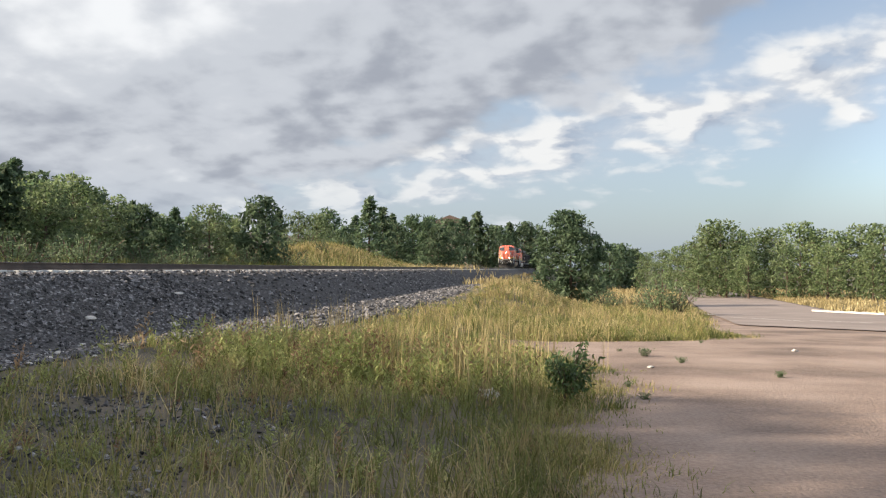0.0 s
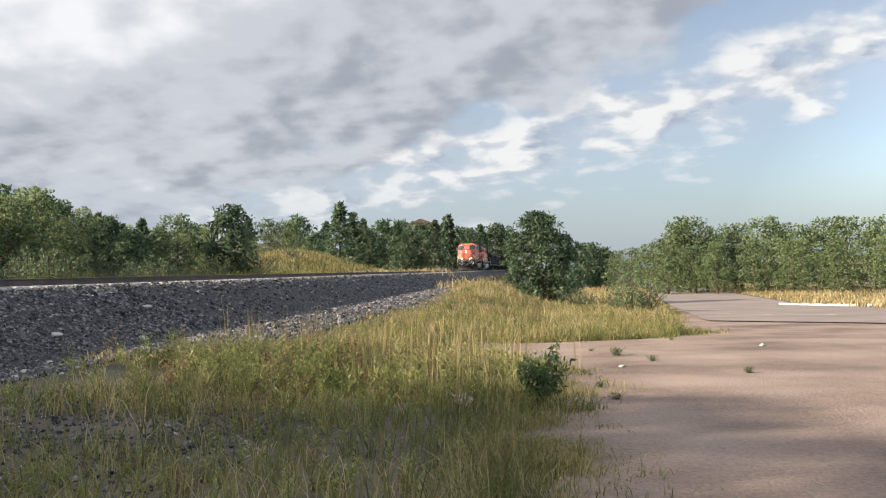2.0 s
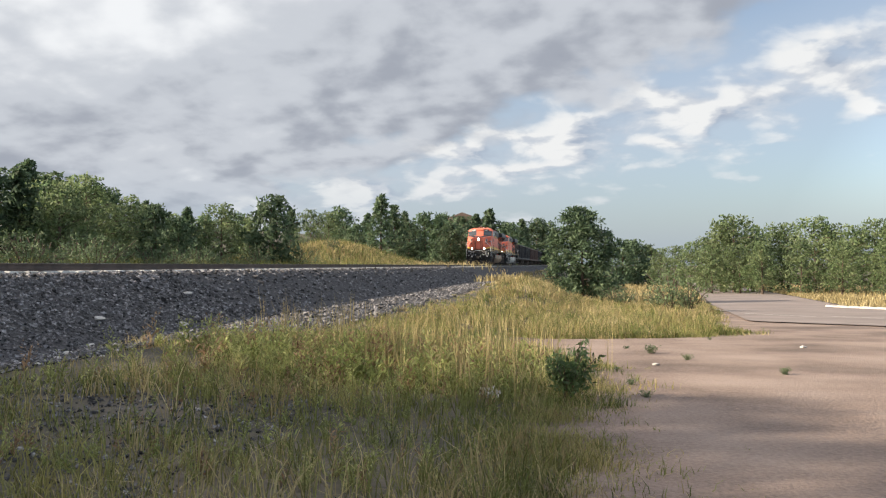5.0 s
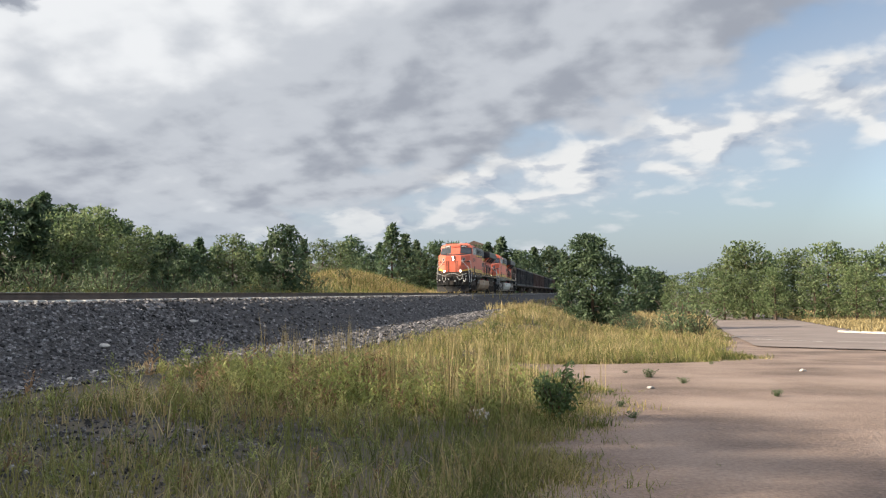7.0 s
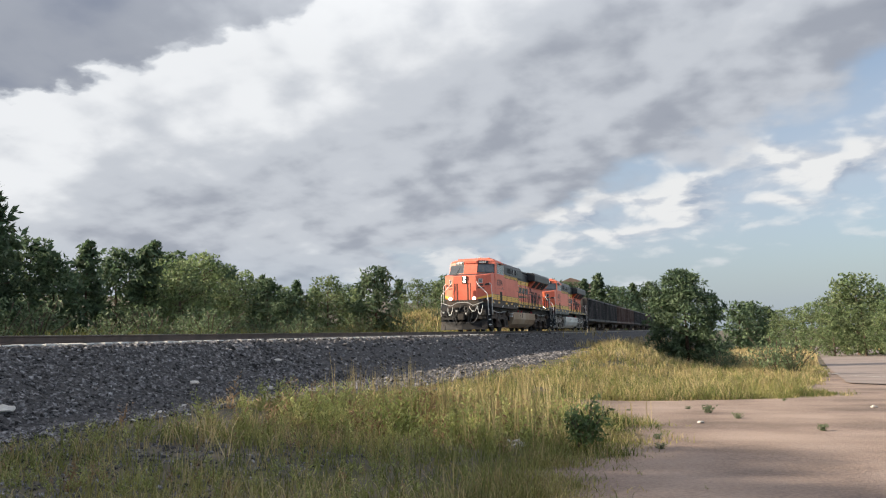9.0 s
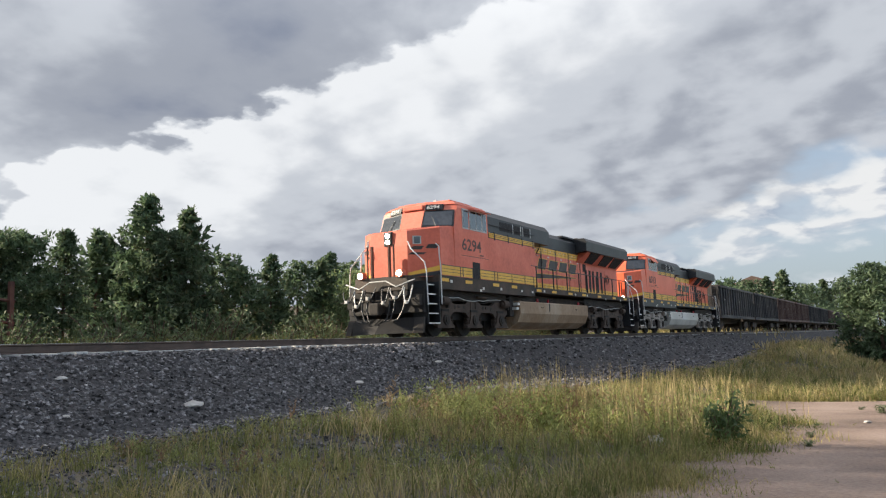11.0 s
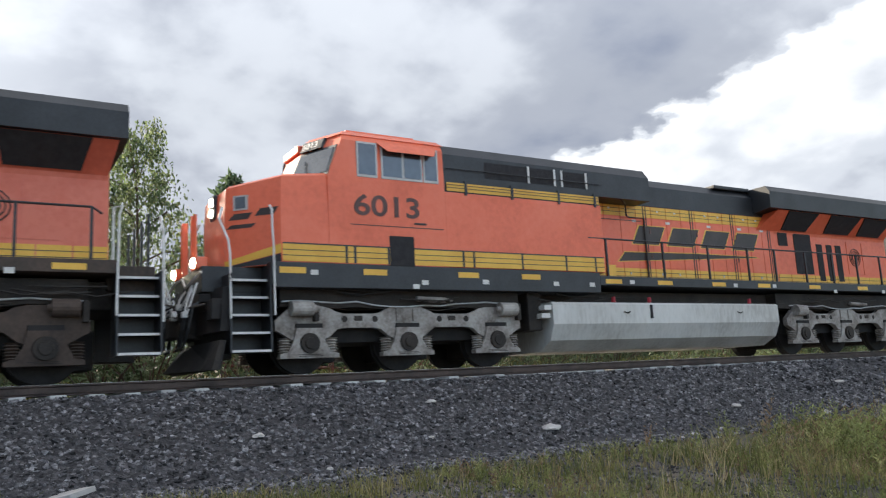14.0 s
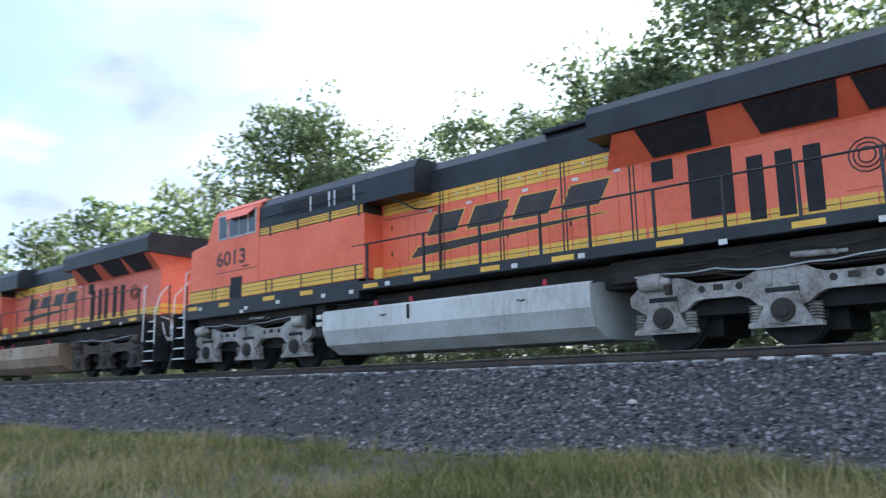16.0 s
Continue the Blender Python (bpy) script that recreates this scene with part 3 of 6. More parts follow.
def make_grass():
    rng = random.Random(5)
    green, dry, tall = [], [], []
    for k in range(48000):
        y = -6 + 76 * rng.random() ** (2.5 if k % 3 else 1.3) if k % 4 else -36 + 34 * rng.random() ** 0.7
        x = rng.uniform(3.8, 16.5 if y < 30 else 26)
        if k % 11 == 0:
            y = rng.uniform(2, 24)
            x = lot_edge(y) - 0.25 + rng.gauss(0.0, 0.35)
        elif rng.random() > weeds_grow(x, y):
            continue
        patchy = noise.noise((x * 0.35, y * 0.35, 9))
        far = smooth(18, 45, y)
        tuft = (0.26 + 0.30 * patchy + 0.16 * noise.noise((x * 1.6, y * 1.6, 12)) + 0.34 * rng.random() ** 2) * (0.78 + 0.22 * smooth(5, 10, y)) * (1 + 0.15 * far)
        tuft *= 0.4 + 0.6 * smooth(0.0, 2.2 if y > 0 else 1.0, x - ballast_edge(y))
        tuft *= 0.4 + 0.6 * smooth(-0.3, 1.1, lot_edge(y) - x)
        tuft = max(0.07, tuft)
        wide = 0.0038 + 0.00024 * math.hypot(x - 13, y)
        blades = dry if rng.random() < 0.26 + 0.5 * patchy + 0.30 * far else green
        for _ in range(7):
            blades.append((x + rng.gauss(0, 0.07), y + rng.gauss(0, 0.07), tuft * rng.uniform(0.5, 1.15), wide, rng.uniform(0.1, 1.0)))
    # tall seeded stems in loose clumps
    for cx, cy, count in ((9.6, 10.6, 40), (10.2, 11.4, 40), (9.0, 11.2, 30), (11.0, 10.8, 34), (8.2, 12.0, 24), (11.6, 12.0, 26), (7.2, 12.6, 16), (10.9, 9.4, 16)):
        for _ in range(count):
            tall.append((cx + rng.gauss(0, 0.55), cy + rng.gauss(0, 0.45), rng.uniform(0.6, 1.2), 0.0055, rng.uniform(0.05, 0.3)))
    heads = []
    for x, y, h, w, b in tall:
        for k in range(3):
            heads.append((x + rng.gauss(0, 0.03), y + rng.gauss(0, 0.03), h * rng.uniform(0.75, 1.02), 0.006, rng.uniform(0.02, 0.12)))
    grass("grass", green, M["grass"], "yellow-green uncut grass and weeds", 1)
    grass("dry_grass", dry, M["dry_grass"], "dry straw-coloured grass gone to seed", 2)
    grass("tall_weeds", tall + heads, M["dry_grass"], "tall seeded weed stems", 3, "weeds")
    bushy, red = [], []
    for k in range(1900):
        y = 4.5 + 30 * rng.random() ** 1.9 if k % 3 else rng.gauss(10.6, 1.3)
        x = rng.uniform(5.2, 13.5) if k % 3 else rng.gauss(9.4, 1.5)
        if x < ballast_edge(y) + 0.2 or x > lot_edge(y) - 0.05 or rng.random() > weeds_grow(x, y) + 0.1:
            continue
        tall_here = math.exp(-((y - 10.8) / 2.2) ** 2)
        h = (0.20 + 0.34 * tall_here) * rng.uniform(0.6, 1.35) * (0.5 + 0.5 * smooth(0.0, 1.0, lot_edge(y) - x))
        (red if rng.random() < 0.24 + 0.3 * noise.noise((x * 0.8, y * 0.8, 21)) else bushy).append((x, y, h))
    feathery_weeds("bushy_weeds", bushy, M["bushy_weed"], "feathery yellow-green weeds standing in the grass", 8)
    feathery_weeds("red_weeds", red, M["red_weed"], "dry reddish-brown weeds standing in the grass", 9)
    west = []
    for _ in range(26000):
        y = rng.uniform(-50, 110)
        x = -4.2 - 16 * rng.random() ** 1.3
        west.append((x, y, rng.uniform(0.35, 0.95) + 0.4 * smooth(-5.5, -8.0, x), 0.03, rng.uniform(0.1, 0.6)))
    grass("trackside_grass", west, M["grass"], "rank green grass along the far side of the track", 4)
    mound = []
    for _ in range(16000):
        x, y = -15 + rng.gauss(0, 6), 86 + rng.gauss(0, 11)
        mound.append((x, y, rng.uniform(0.4, 1.0), 0.05, rng.uniform(0.1, 0.6)))
    grass("mound_grass", mound, M["dry_grass"], "dry golden grass on a low mound", 5)
    verge = []
    for _ in range(14000):
        y = rng.uniform(40, 190)
        x = road_line(y) + 9.5 + rng.expovariate(0.12)
        verge.append((x, y, rng.uniform(0.25, 0.6), 0.05, rng.uniform(0.1, 0.6)))
    for _ in range(9000):
        y = rng.uniform(60, 200)
        verge.append((rng.uniform(4, road_line(y) - 0.5), y, rng.uniform(0.3, 0.9), 0.06, rng.uniform(0.1, 0.6)))
    grass("verge_grass", verge, M["dry_grass"], "dry grass along the road verge", 6)


def leaves_mesh(name, centres, radii, per, size, mat, seed, needle=False):
    """Clumps of small leaf blades round each centre, turned every way."""
    rng = np.random.default_rng(seed)
    c = np.repeat(np.asarray(centres, float), per, 0)
    r = np.repeat(np.asarray(radii, float), per)
    n = len(c)
    d = rng.normal(0, 1, (n, 3))
    d /= np.linalg.norm(d, axis=1)[:, None]
    p = c + d * (r * (0.45 + 0.6 * rng.random(n)))[:, None] * np.array([1, 1, 0.75])
    a = rng.normal(0, 1, (n, 3)) + d * (1.2 if needle else 0.3)
    a /= np.linalg.norm(a, axis=1)[:, None]
    b = np.cross(a, rng.normal(0, 1, (n, 3)))
    b /= np.linalg.norm(b, axis=1)[:, None] + 1e-6
    s = size * (0.6 + 0.8 * rng.random(n))[:, None]
    wide = 0.34 if needle else 0.55
    verts = np.stack([p - a * s * 0.5, p + b * s * wide * 0.5, p + a * s * 0.5, p - b * s * wide * 0.5], 1).reshape(-1, 3)
    k = 4 * np.arange(n)
    faces = np.stack([k, k + 1, k + 2, k + 3], 1)
    return sheet_mesh(name, verts.tolist(), faces.tolist(), mat)


def tree(kind, height, seed, label, fine=True):
    """A tapered trunk with limbs and a crown of leaf clumps; kinds: pine, round_pine, broadleaf."""
    rng = random.Random(seed)
    root = tagged(new({"pine": "pine_tree", "round_pine": "pine_tree", "broadleaf": "broadleaf_tree"}[kind]), label, "tree")
    bm = bmesh.new()
    H = height
    lean = (rng.uniform(-0.03, 0.03), rng.uniform(-0.03, 0.03))
    r0 = H * (0.022 if kind != "broadleaf" else 0.026)
    knots = [Vector((lean[0] * H * u * u, lean[1] * H * u * u, H * u * 0.94 - 0.3)) for u in (0, 0.2, 0.45, 0.7, 1.0)]
    for i, (a, b) in enumerate(zip(knots, knots[1:])):
        cone(bm, a, b, r0 * (1 - 0.24 * i), r0 * (1 - 0.24 * (i + 1)) + 0.01, 7)
    centres, radii = [], []
    if kind == "pine":
        low, count = 0.10, 78
        for i in range(count):
            u = low + (1 - low) * (i + rng.random()) / count
            reach = H * 0.27 * (1 - u) ** 0.62 * rng.uniform(0.6, 1.12) + 0.12
            th = i * 2.4 + rng.uniform(-0.5, 0.5)
            base = Vector((lean[0] * H * u * u, lean[1] * H * u * u, H * u))
            tip = base + Vector((math.cos(th) * reach, math.sin(th) * reach, reach * rng.uniform(-0.12, 0.28)))
            tube(bm, [base, tip], 0.02 * H / 8, 4)
            for v in (0.45, 0.75, 1.0):
                centres.append(base.lerp(tip, v) + Vector((rng.gauss(0, 0.1), rng.gauss(0, 0.1), rng.gauss(0, 0.08))))
                radii.append(H * 0.058 * rng.uniform(0.75, 1.3) * (1.15 - 0.5 * u))
    else:
        wide = 0.33 if kind == "round_pine" else 0.36
        low = 0.06 if kind == "round_pine" else 0.05
        boughs = 22
        for i in range(boughs):
            u = low + (0.93 - low) * (i + rng.random() * 0.8) / boughs
            th = i * 2.4 + rng.uniform(-0.6, 0.6)
            w = (u - low) / (1 - low)
            reach = H * wide * (math.sin(math.pi * (0.26 + 0.66 * w)) ** 0.7) * rng.uniform(0.6, 1.12)
            base = Vector((lean[0] * H * u, lean[1] * H * u, H * u * 0.86))
            tip = base + Vector((math.cos(th) * reach, math.sin(th) * reach, H * rng.uniform(0.03, 0.15)))
            tube(bm, [base, base.lerp(tip, 0.5) + Vector((0, 0, H * 0.02)), tip], 0.028 * H / 8, 5)
            for k in range(10):
                v = rng.uniform(0.3, 1.08)
                centres.append(base.lerp(tip, v) + Vector((rng.gauss(0, H * 0.05), rng.gauss(0, H * 0.05), rng.gauss(0, H * 0.04))))
                radii.append(H * rng.uniform(0.045, 0.085))
        # an outer shell of foliage, down to the ground
        for k in range(95):
            u = rng.random() ** 0.9
            th = k * 2.4 + rng.uniform(-0.3, 0.3)
            reach = H * (wide - 0.05) * math.sin(math.pi * (0.20 + 0.74 * u)) ** 0.75 * rng.uniform(0.7, 1.06)
            centres.append(Vector((lean[0] * H * u + math.cos(th) * reach, lean[1] * H * u + math.sin(th) * reach, H * (0.02 + 0.93 * u))))
            radii.append(H * rng.uniform(0.06, 0.10))
        for k in range(14):
            centres.append(Vector((rng.gauss(0, H * 0.07), rng.gauss(0, H * 0.07), H * rng.uniform(0.84, 0.98))))
            radii.append(H * rng.uniform(0.03, 0.055))
    part("trunk", bm, M["bark"], root, "rough brown bark trunk with limbs")
    needle = kind != "broadleaf"
    per = {"pine": 26, "round_pine": 40, "broadleaf": 44}[kind]
    grow = 1.15 if needle else 0.82
    if not fine:
        per, grow = (8, 2.0) if needle else (9, 1.7)
    crown = new("crown", leaves_mesh("crown", centres, radii, per, grow * H * (0.036 if needle else 0.023), M["pine" if needle else "leaf"], seed, needle))
    crown.parent = root
    tagged(crown, "dark green needles" if needle else "light green leaves")
    return root


def shrub(name, height, seed, label, mat, wide=0.6, size=0.05):
    rng = random.Random(seed)
    root = tagged(new(name), label, "shrub")
    bm = bmesh.new()
    centres, radii = [], []
    for i in range(16):
        th, reach = i * 2.4, height * wide * rng.uniform(0.2, 1.0)
        tip = Vector((math.cos(th) * reach, math.sin(th) * reach, height * rng.uniform(0.45, 0.95)))
        tube(bm, [(0, 0, -0.1), tip * 0.5 + Vector((0, 0, height * 0.1)), tip], height * 0.008, 4)
        for v in (0.35, 0.55, 0.75, 0.95):
            centres.append(tip * v + Vector((rng.gauss(0, height * 0.06), rng.gauss(0, height * 0.06), height * 0.05)))
            radii.append(height * rng.uniform(0.08, 0.16))
    part("woody_base", bm, M["bark"], root)
    crown = new("foliage", leaves_mesh("foliage", centres, radii, 13, height * size * 1.55, M[mat], seed, True))
    crown.parent = root
    return root


def plant(model, x, y, height, own, spin, group=""):
    """A copy of a model tree at another place and height."""
    k = height / own
    ob = copy_thing(model, pose(x, y, ground_z(x, y) - 0.05, 0, 0, spin) @ Matrix.Scale(k, 4))
    if group:
        tagged(ob, group=group)
    return ob


def make_trees():
    kinds = {"pine": "dark green conical pine tree", "round_pine": "broad rounded dark green pine tree", "broadleaf": "light green broadleaf tree in full leaf"}
    models, k = {}, 0
    for kind, label in kinds.items():
        for fine in (True, False):
            models[kind, fine] = [tree(kind, 10, 11 + 10 * i + k, label, fine) for i in range(3 if fine else 2)]
            k += 1
    bushes = [shrub("bush", 2, s, "grey-green willow bush beside the track", "shrub", 0.8) for s in (41, 42)]
    for i, m in enumerate([m for ms in models.values() for m in ms] + bushes):
        m.matrix_basis = pose(-200, -150 - i * 12, 0)
    eye = (12.1, -0.3)
    count = [0]

    def at(az, dist, frm=eye):
        a = radians(az)
        return frm[0] - math.sin(a) * dist, frm[1] + math.cos(a) * dist

    def put(kind, x, y, h, group):
        count[0] += 1
        i = count[0]
        fine = math.hypot(x - 13, y) < 47
        ms = models[kind, fine]
        return plant(ms[i % len(ms)], x, y, h, 10.0, (i * 137) % 360, group)

    def by_top(kind, az, dist, el, group, frm=eye):
        """By bearing, distance and the height of the top over the eye."""
        x, y = at(az, dist, frm)
        return put(kind, x, y, max(2.0, dist * math.tan(radians(el)) - 0.14 - ground_z(x, y)), group)
    W, B = "trees west of the track", "trees along the road"
    P, R, L = "pine", "round_pine", "broadleaf"
    for row in (
            (L, 34.3, 62, 6.3), (P, 37.5, 60, 6.9), (R, 36.0, 66, 6.4), (R, 33.0, 70, 5.6), (L, 31.2, 66, 4.9), (R, 29.6, 64, 4.5),
            (P, 27.4, 63, 4.1), (L, 25.3, 62, 4.6), (R, 21.8, 62, 5.3), (L, 19.2, 120, 4.2), (L, 18.0, 128, 4.0), (R, 17.2, 140, 4.4),
            (P, 14.2, 95, 5.1), (P, 13.2, 100, 4.4), (R, 12.2, 104, 3.4), (R, 11.0, 120, 4.0), (P, 10.0, 118, 3.6), (R, 9.2, 110, 3.2),
            (R, 8.4, 150, 3.7), (P, 7.4, 175, 3.7), (P, 6.5, 190, 4.0), (R, 5.6, 190, 3.3), (R, 4.8, 210, 3.2), (P, 4.0, 220, 3.3),
            (R, 3.0, 230, 3.5), (R, 2.2, 240, 3.2), (P, 12.6, 150, 3.9), (P, 15.2, 150, 3.8), (L, 23.4, 80, 3.6), (R, 24.0, 95, 3.9),
            (L, 28.4, 75, 3.8), (R, 26.4, 90, 3.8), (L, 30.4, 90, 4.4), (P, 20.6, 130, 4.1), (R, 16.0, 110, 3.2), (R, 9.8, 180, 3.9),
            (L, 35.4, 52, 5.6), (L, 32.2, 56, 4.4), (R, 28.2, 58, 3.6)):
        by_top(*row, W)
    later = (13.9, -1.4)
    for row in (
            (P, 38.6, 54, 6.2), (L, 36.4, 52, 5.6), (L, 34.8, 56, 6.0), (R, 40.4, 55, 6.4), (P, 42.3, 52, 6.6), (R, 44.2, 50, 6.0), (R, 45.6, 54, 7.0),
            (P, 47.6, 50, 9.6), (R, 49.0, 48, 8.4), (P, 50.7, 48, 10.6), (R, 52.5, 52, 8.4), (P, 53.8, 50, 8.2), (P, 55.7, 46, 8.2), (R, 58.5, 45, 8.4),
            (R, 60.5, 46, 8.2), (P, 62.6, 44, 8.8), (R, 65.0, 41, 10.6), (R, 67.5, 38, 12.8), (R, 70.2, 37, 13.8), (P, 72.5, 38, 14.8),
            (L, 81.5, 34, 13.0), (R, 84.5, 40, 11.0), (L, 88.5, 42, 10.5), (L, 93.0, 36, 13.5)):
        by_top(*row, W, later)
    slim = by_top(L, 77.6, 25, 18.6, W, later)
    slim.matrix_basis = slim.matrix_basis @ Matrix.Diagonal((0.6, 0.6, 1, 1))
    # the tall row behind the track, which shades the ballast and the near ground
    # the last tree, hidden behind the row, is added to thicken its shade
    for row in ((L, 97.6, 29, 22.5), (L, 104.6, 27, 27.2), (L, 111.0, 29, 25.5), (L, 115.0, 33, 20.5), (L, 119.0, 31, 21.8), (L, 124.0, 35, 18.5), (L, 129.2, 36, 18.6), (L, 133.5, 44, 13.5),
                (L, 139.6, 43, 18.2), (L, 143.0, 44, 19.4), (L, 150.5, 60, 13.2), (L, 154.5, 66, 12.4), (L, 158.5, 72, 10.6), (L, 147.0, 62, 12.0), (L, 162.0, 80, 9.0), (L, 165.0, 90, 8.0), (L, 98.6, 40, 21.5)):
        by_top(*row, W, (13.9, -0.5))
    rng = random.Random(8)
    # undergrowth along the far side of the track
    for i in range(96):
        y = -85 + 150 * (i + rng.random()) / 96
        x = rng.uniform(-9.5, -6.0) - 0.06 * max(0, y)
        plant(bushes[i % 2], x, y, rng.uniform(1.2, 2.3) if y > 4 else rng.uniform(1.5, 3.0), 2.0, i * 61, "bushes along the track")
    # scrub on the mound
    for i in range(16):
        x, y = -20 + rng.gauss(0, 4), 88 + rng.gauss(0, 7)
        plant(bushes[i % 2], x, y, rng.uniform(0.8, 2.2), 2.0, i * 47, "bushes on the mound")
    # the deep wood behind
    for i in range(36):
        az = rng.uniform(3, 160)
        dist = rng.uniform(90, 190) if az < 60 else rng.uniform(48, 90)
        x, y = at(az, dist)
        if x > -18:
            continue
        h = dist * math.tan(radians(3.3 if az < 30 else 4.6 if az < 45 else 5.6)) * rng.uniform(0.75, 1.0) - ground_z(x, y)
        put((P, R, R)[i % 3], x, y, min(15, max(4, h)), W)
    # the lone pine beside the track, bushes and the trees along the road
    x, y = at(-0.3, 66)
    lone = copy_thing(models[R, True][1], pose(x, y, ground_z(x, y) - 0.3, 0, 0, 200) @ Matrix.Diagonal((0.88, 0.88, 0.83, 1)))
    tagged(lone, "broad dark green pine standing alone in dry grass")
    for i, (az, dist, h) in enumerate(((-6.5, 46, 2.4), (-7.6, 45, 1.9), (-5.6, 48, 1.8), (-2.6, 60, 1.7), (-3.3, 62, 1.6), (-1.8, 74, 2.0))):
        x, y = at(az, dist)
        plant(bushes[i % 2], x, y, h, 2.0, i * 97, "bushes by the road")
    for i, row in enumerate(((-3.0, 160, 1.9), (-3.8, 165, 1.9), (-4.8, 170, 1.5), (-5.6, 150, 1.2), (-6.6, 130, 1.4), (-7.6, 125, 1.6), (-8.6, 120, 2.0), (-9.6, 112, 3.1), (-10.4, 110, 3.5),
                             (-11.6, 112, 2.6), (-12.7, 118, 2.6), (-13.8, 116, 2.8), (-15.4, 112, 3.2), (-16.4, 114, 2.7), (-17.6, 110, 2.6), (-18.8, 112, 2.9), (-20.2, 108, 3.0), (-21.8, 106, 2.8),
                             (-23.4, 104, 2.8), (-25, 104, 3.0), (-27, 104, 2.8), (-12.2, 100, 1.6), (-14.6, 99, 1.7), (-17.0, 98, 1.6), (-19.6, 97, 1.6), (-22.4, 96, 1.6), (-9.0, 104, 1.5), (-10.8, 103, 1.4))):
        by_top(R if i < 3 else L, *row, B)
    for m in [m for ms in models.values() for m in ms] + bushes:
        for o in (*m.children_recursive, m):
            bpy.data.objects.remove(o)


# ---- the train ----
SPEED = 12.8


def train_y(t):
    """Where the leading fuel tank's front stands along the track at t seconds."""
    return SPEED * (13.05 - t)


def lettering(name, text, mat, parent, m, height, width, depth=0.006, label=""):
    """Flat raised characters, fitted to a width and height, at the pose m (reading along its x axis)."""
    curve = bpy.data.curves.new(name, "FONT")
    curve.body, curve.size, curve.extrude, curve.offset = text, 1.0, 0.0, 0.018
    temp = bpy.data.objects.new(name, curve)
    scene.collection.objects.link(temp)
    me = bpy.data.meshes.new_from_object(temp.evaluated_get(bpy.context.evaluated_depsgraph_get()))
    bpy.data.objects.remove(temp)
    co = np.empty(len(me.vertices) * 3)
    me.vertices.foreach_get("co", co)
    co = co.reshape(-1, 3)
    lo, hi = co.min(0), co.max(0)
    co[:, 0] = (co[:, 0] - lo[0]) / (hi[0] - lo[0]) * width
    co[:, 1] = (co[:, 1] - lo[1]) / (hi[1] - lo[1]) * height
    co[:, 2] = depth
    me.vertices.foreach_set("co", co.ravel())
    me.transform(m)
    me.materials.clear()
    me.materials.append(mat)
    ob = new(name, me)
    ob.parent = parent
    if label:
        tagged(ob, label)
    return ob


EAST = Matrix(((0, 0, 1, 0), (1, 0, 0, 0), (0, 1, 0, 0), (0, 0, 0, 1)))   # x along the train, y up, facing east
WEST = Matrix(((0, 0, -1, 0), (-1, 0, 0, 0), (0, 1, 0, 0), (0, 0, 0, 1)))


def slab(name, mat, parent, outline, x, thick, label=""):
    """A flat panel on the side at x, drawn in (y, z); both sides of the locomotive get one."""
    for s in (1, -1):
        bm = bmesh.new()
        prism(bm, outline, "x", s * x, s * (x + thick))
        part(name, bm, mat, parent, label)


def rect(y0, y1, z0, z1):
    return [(y0, z0), (y1, z0), (y1, z1), (y0, z1)]


WHEELS = []


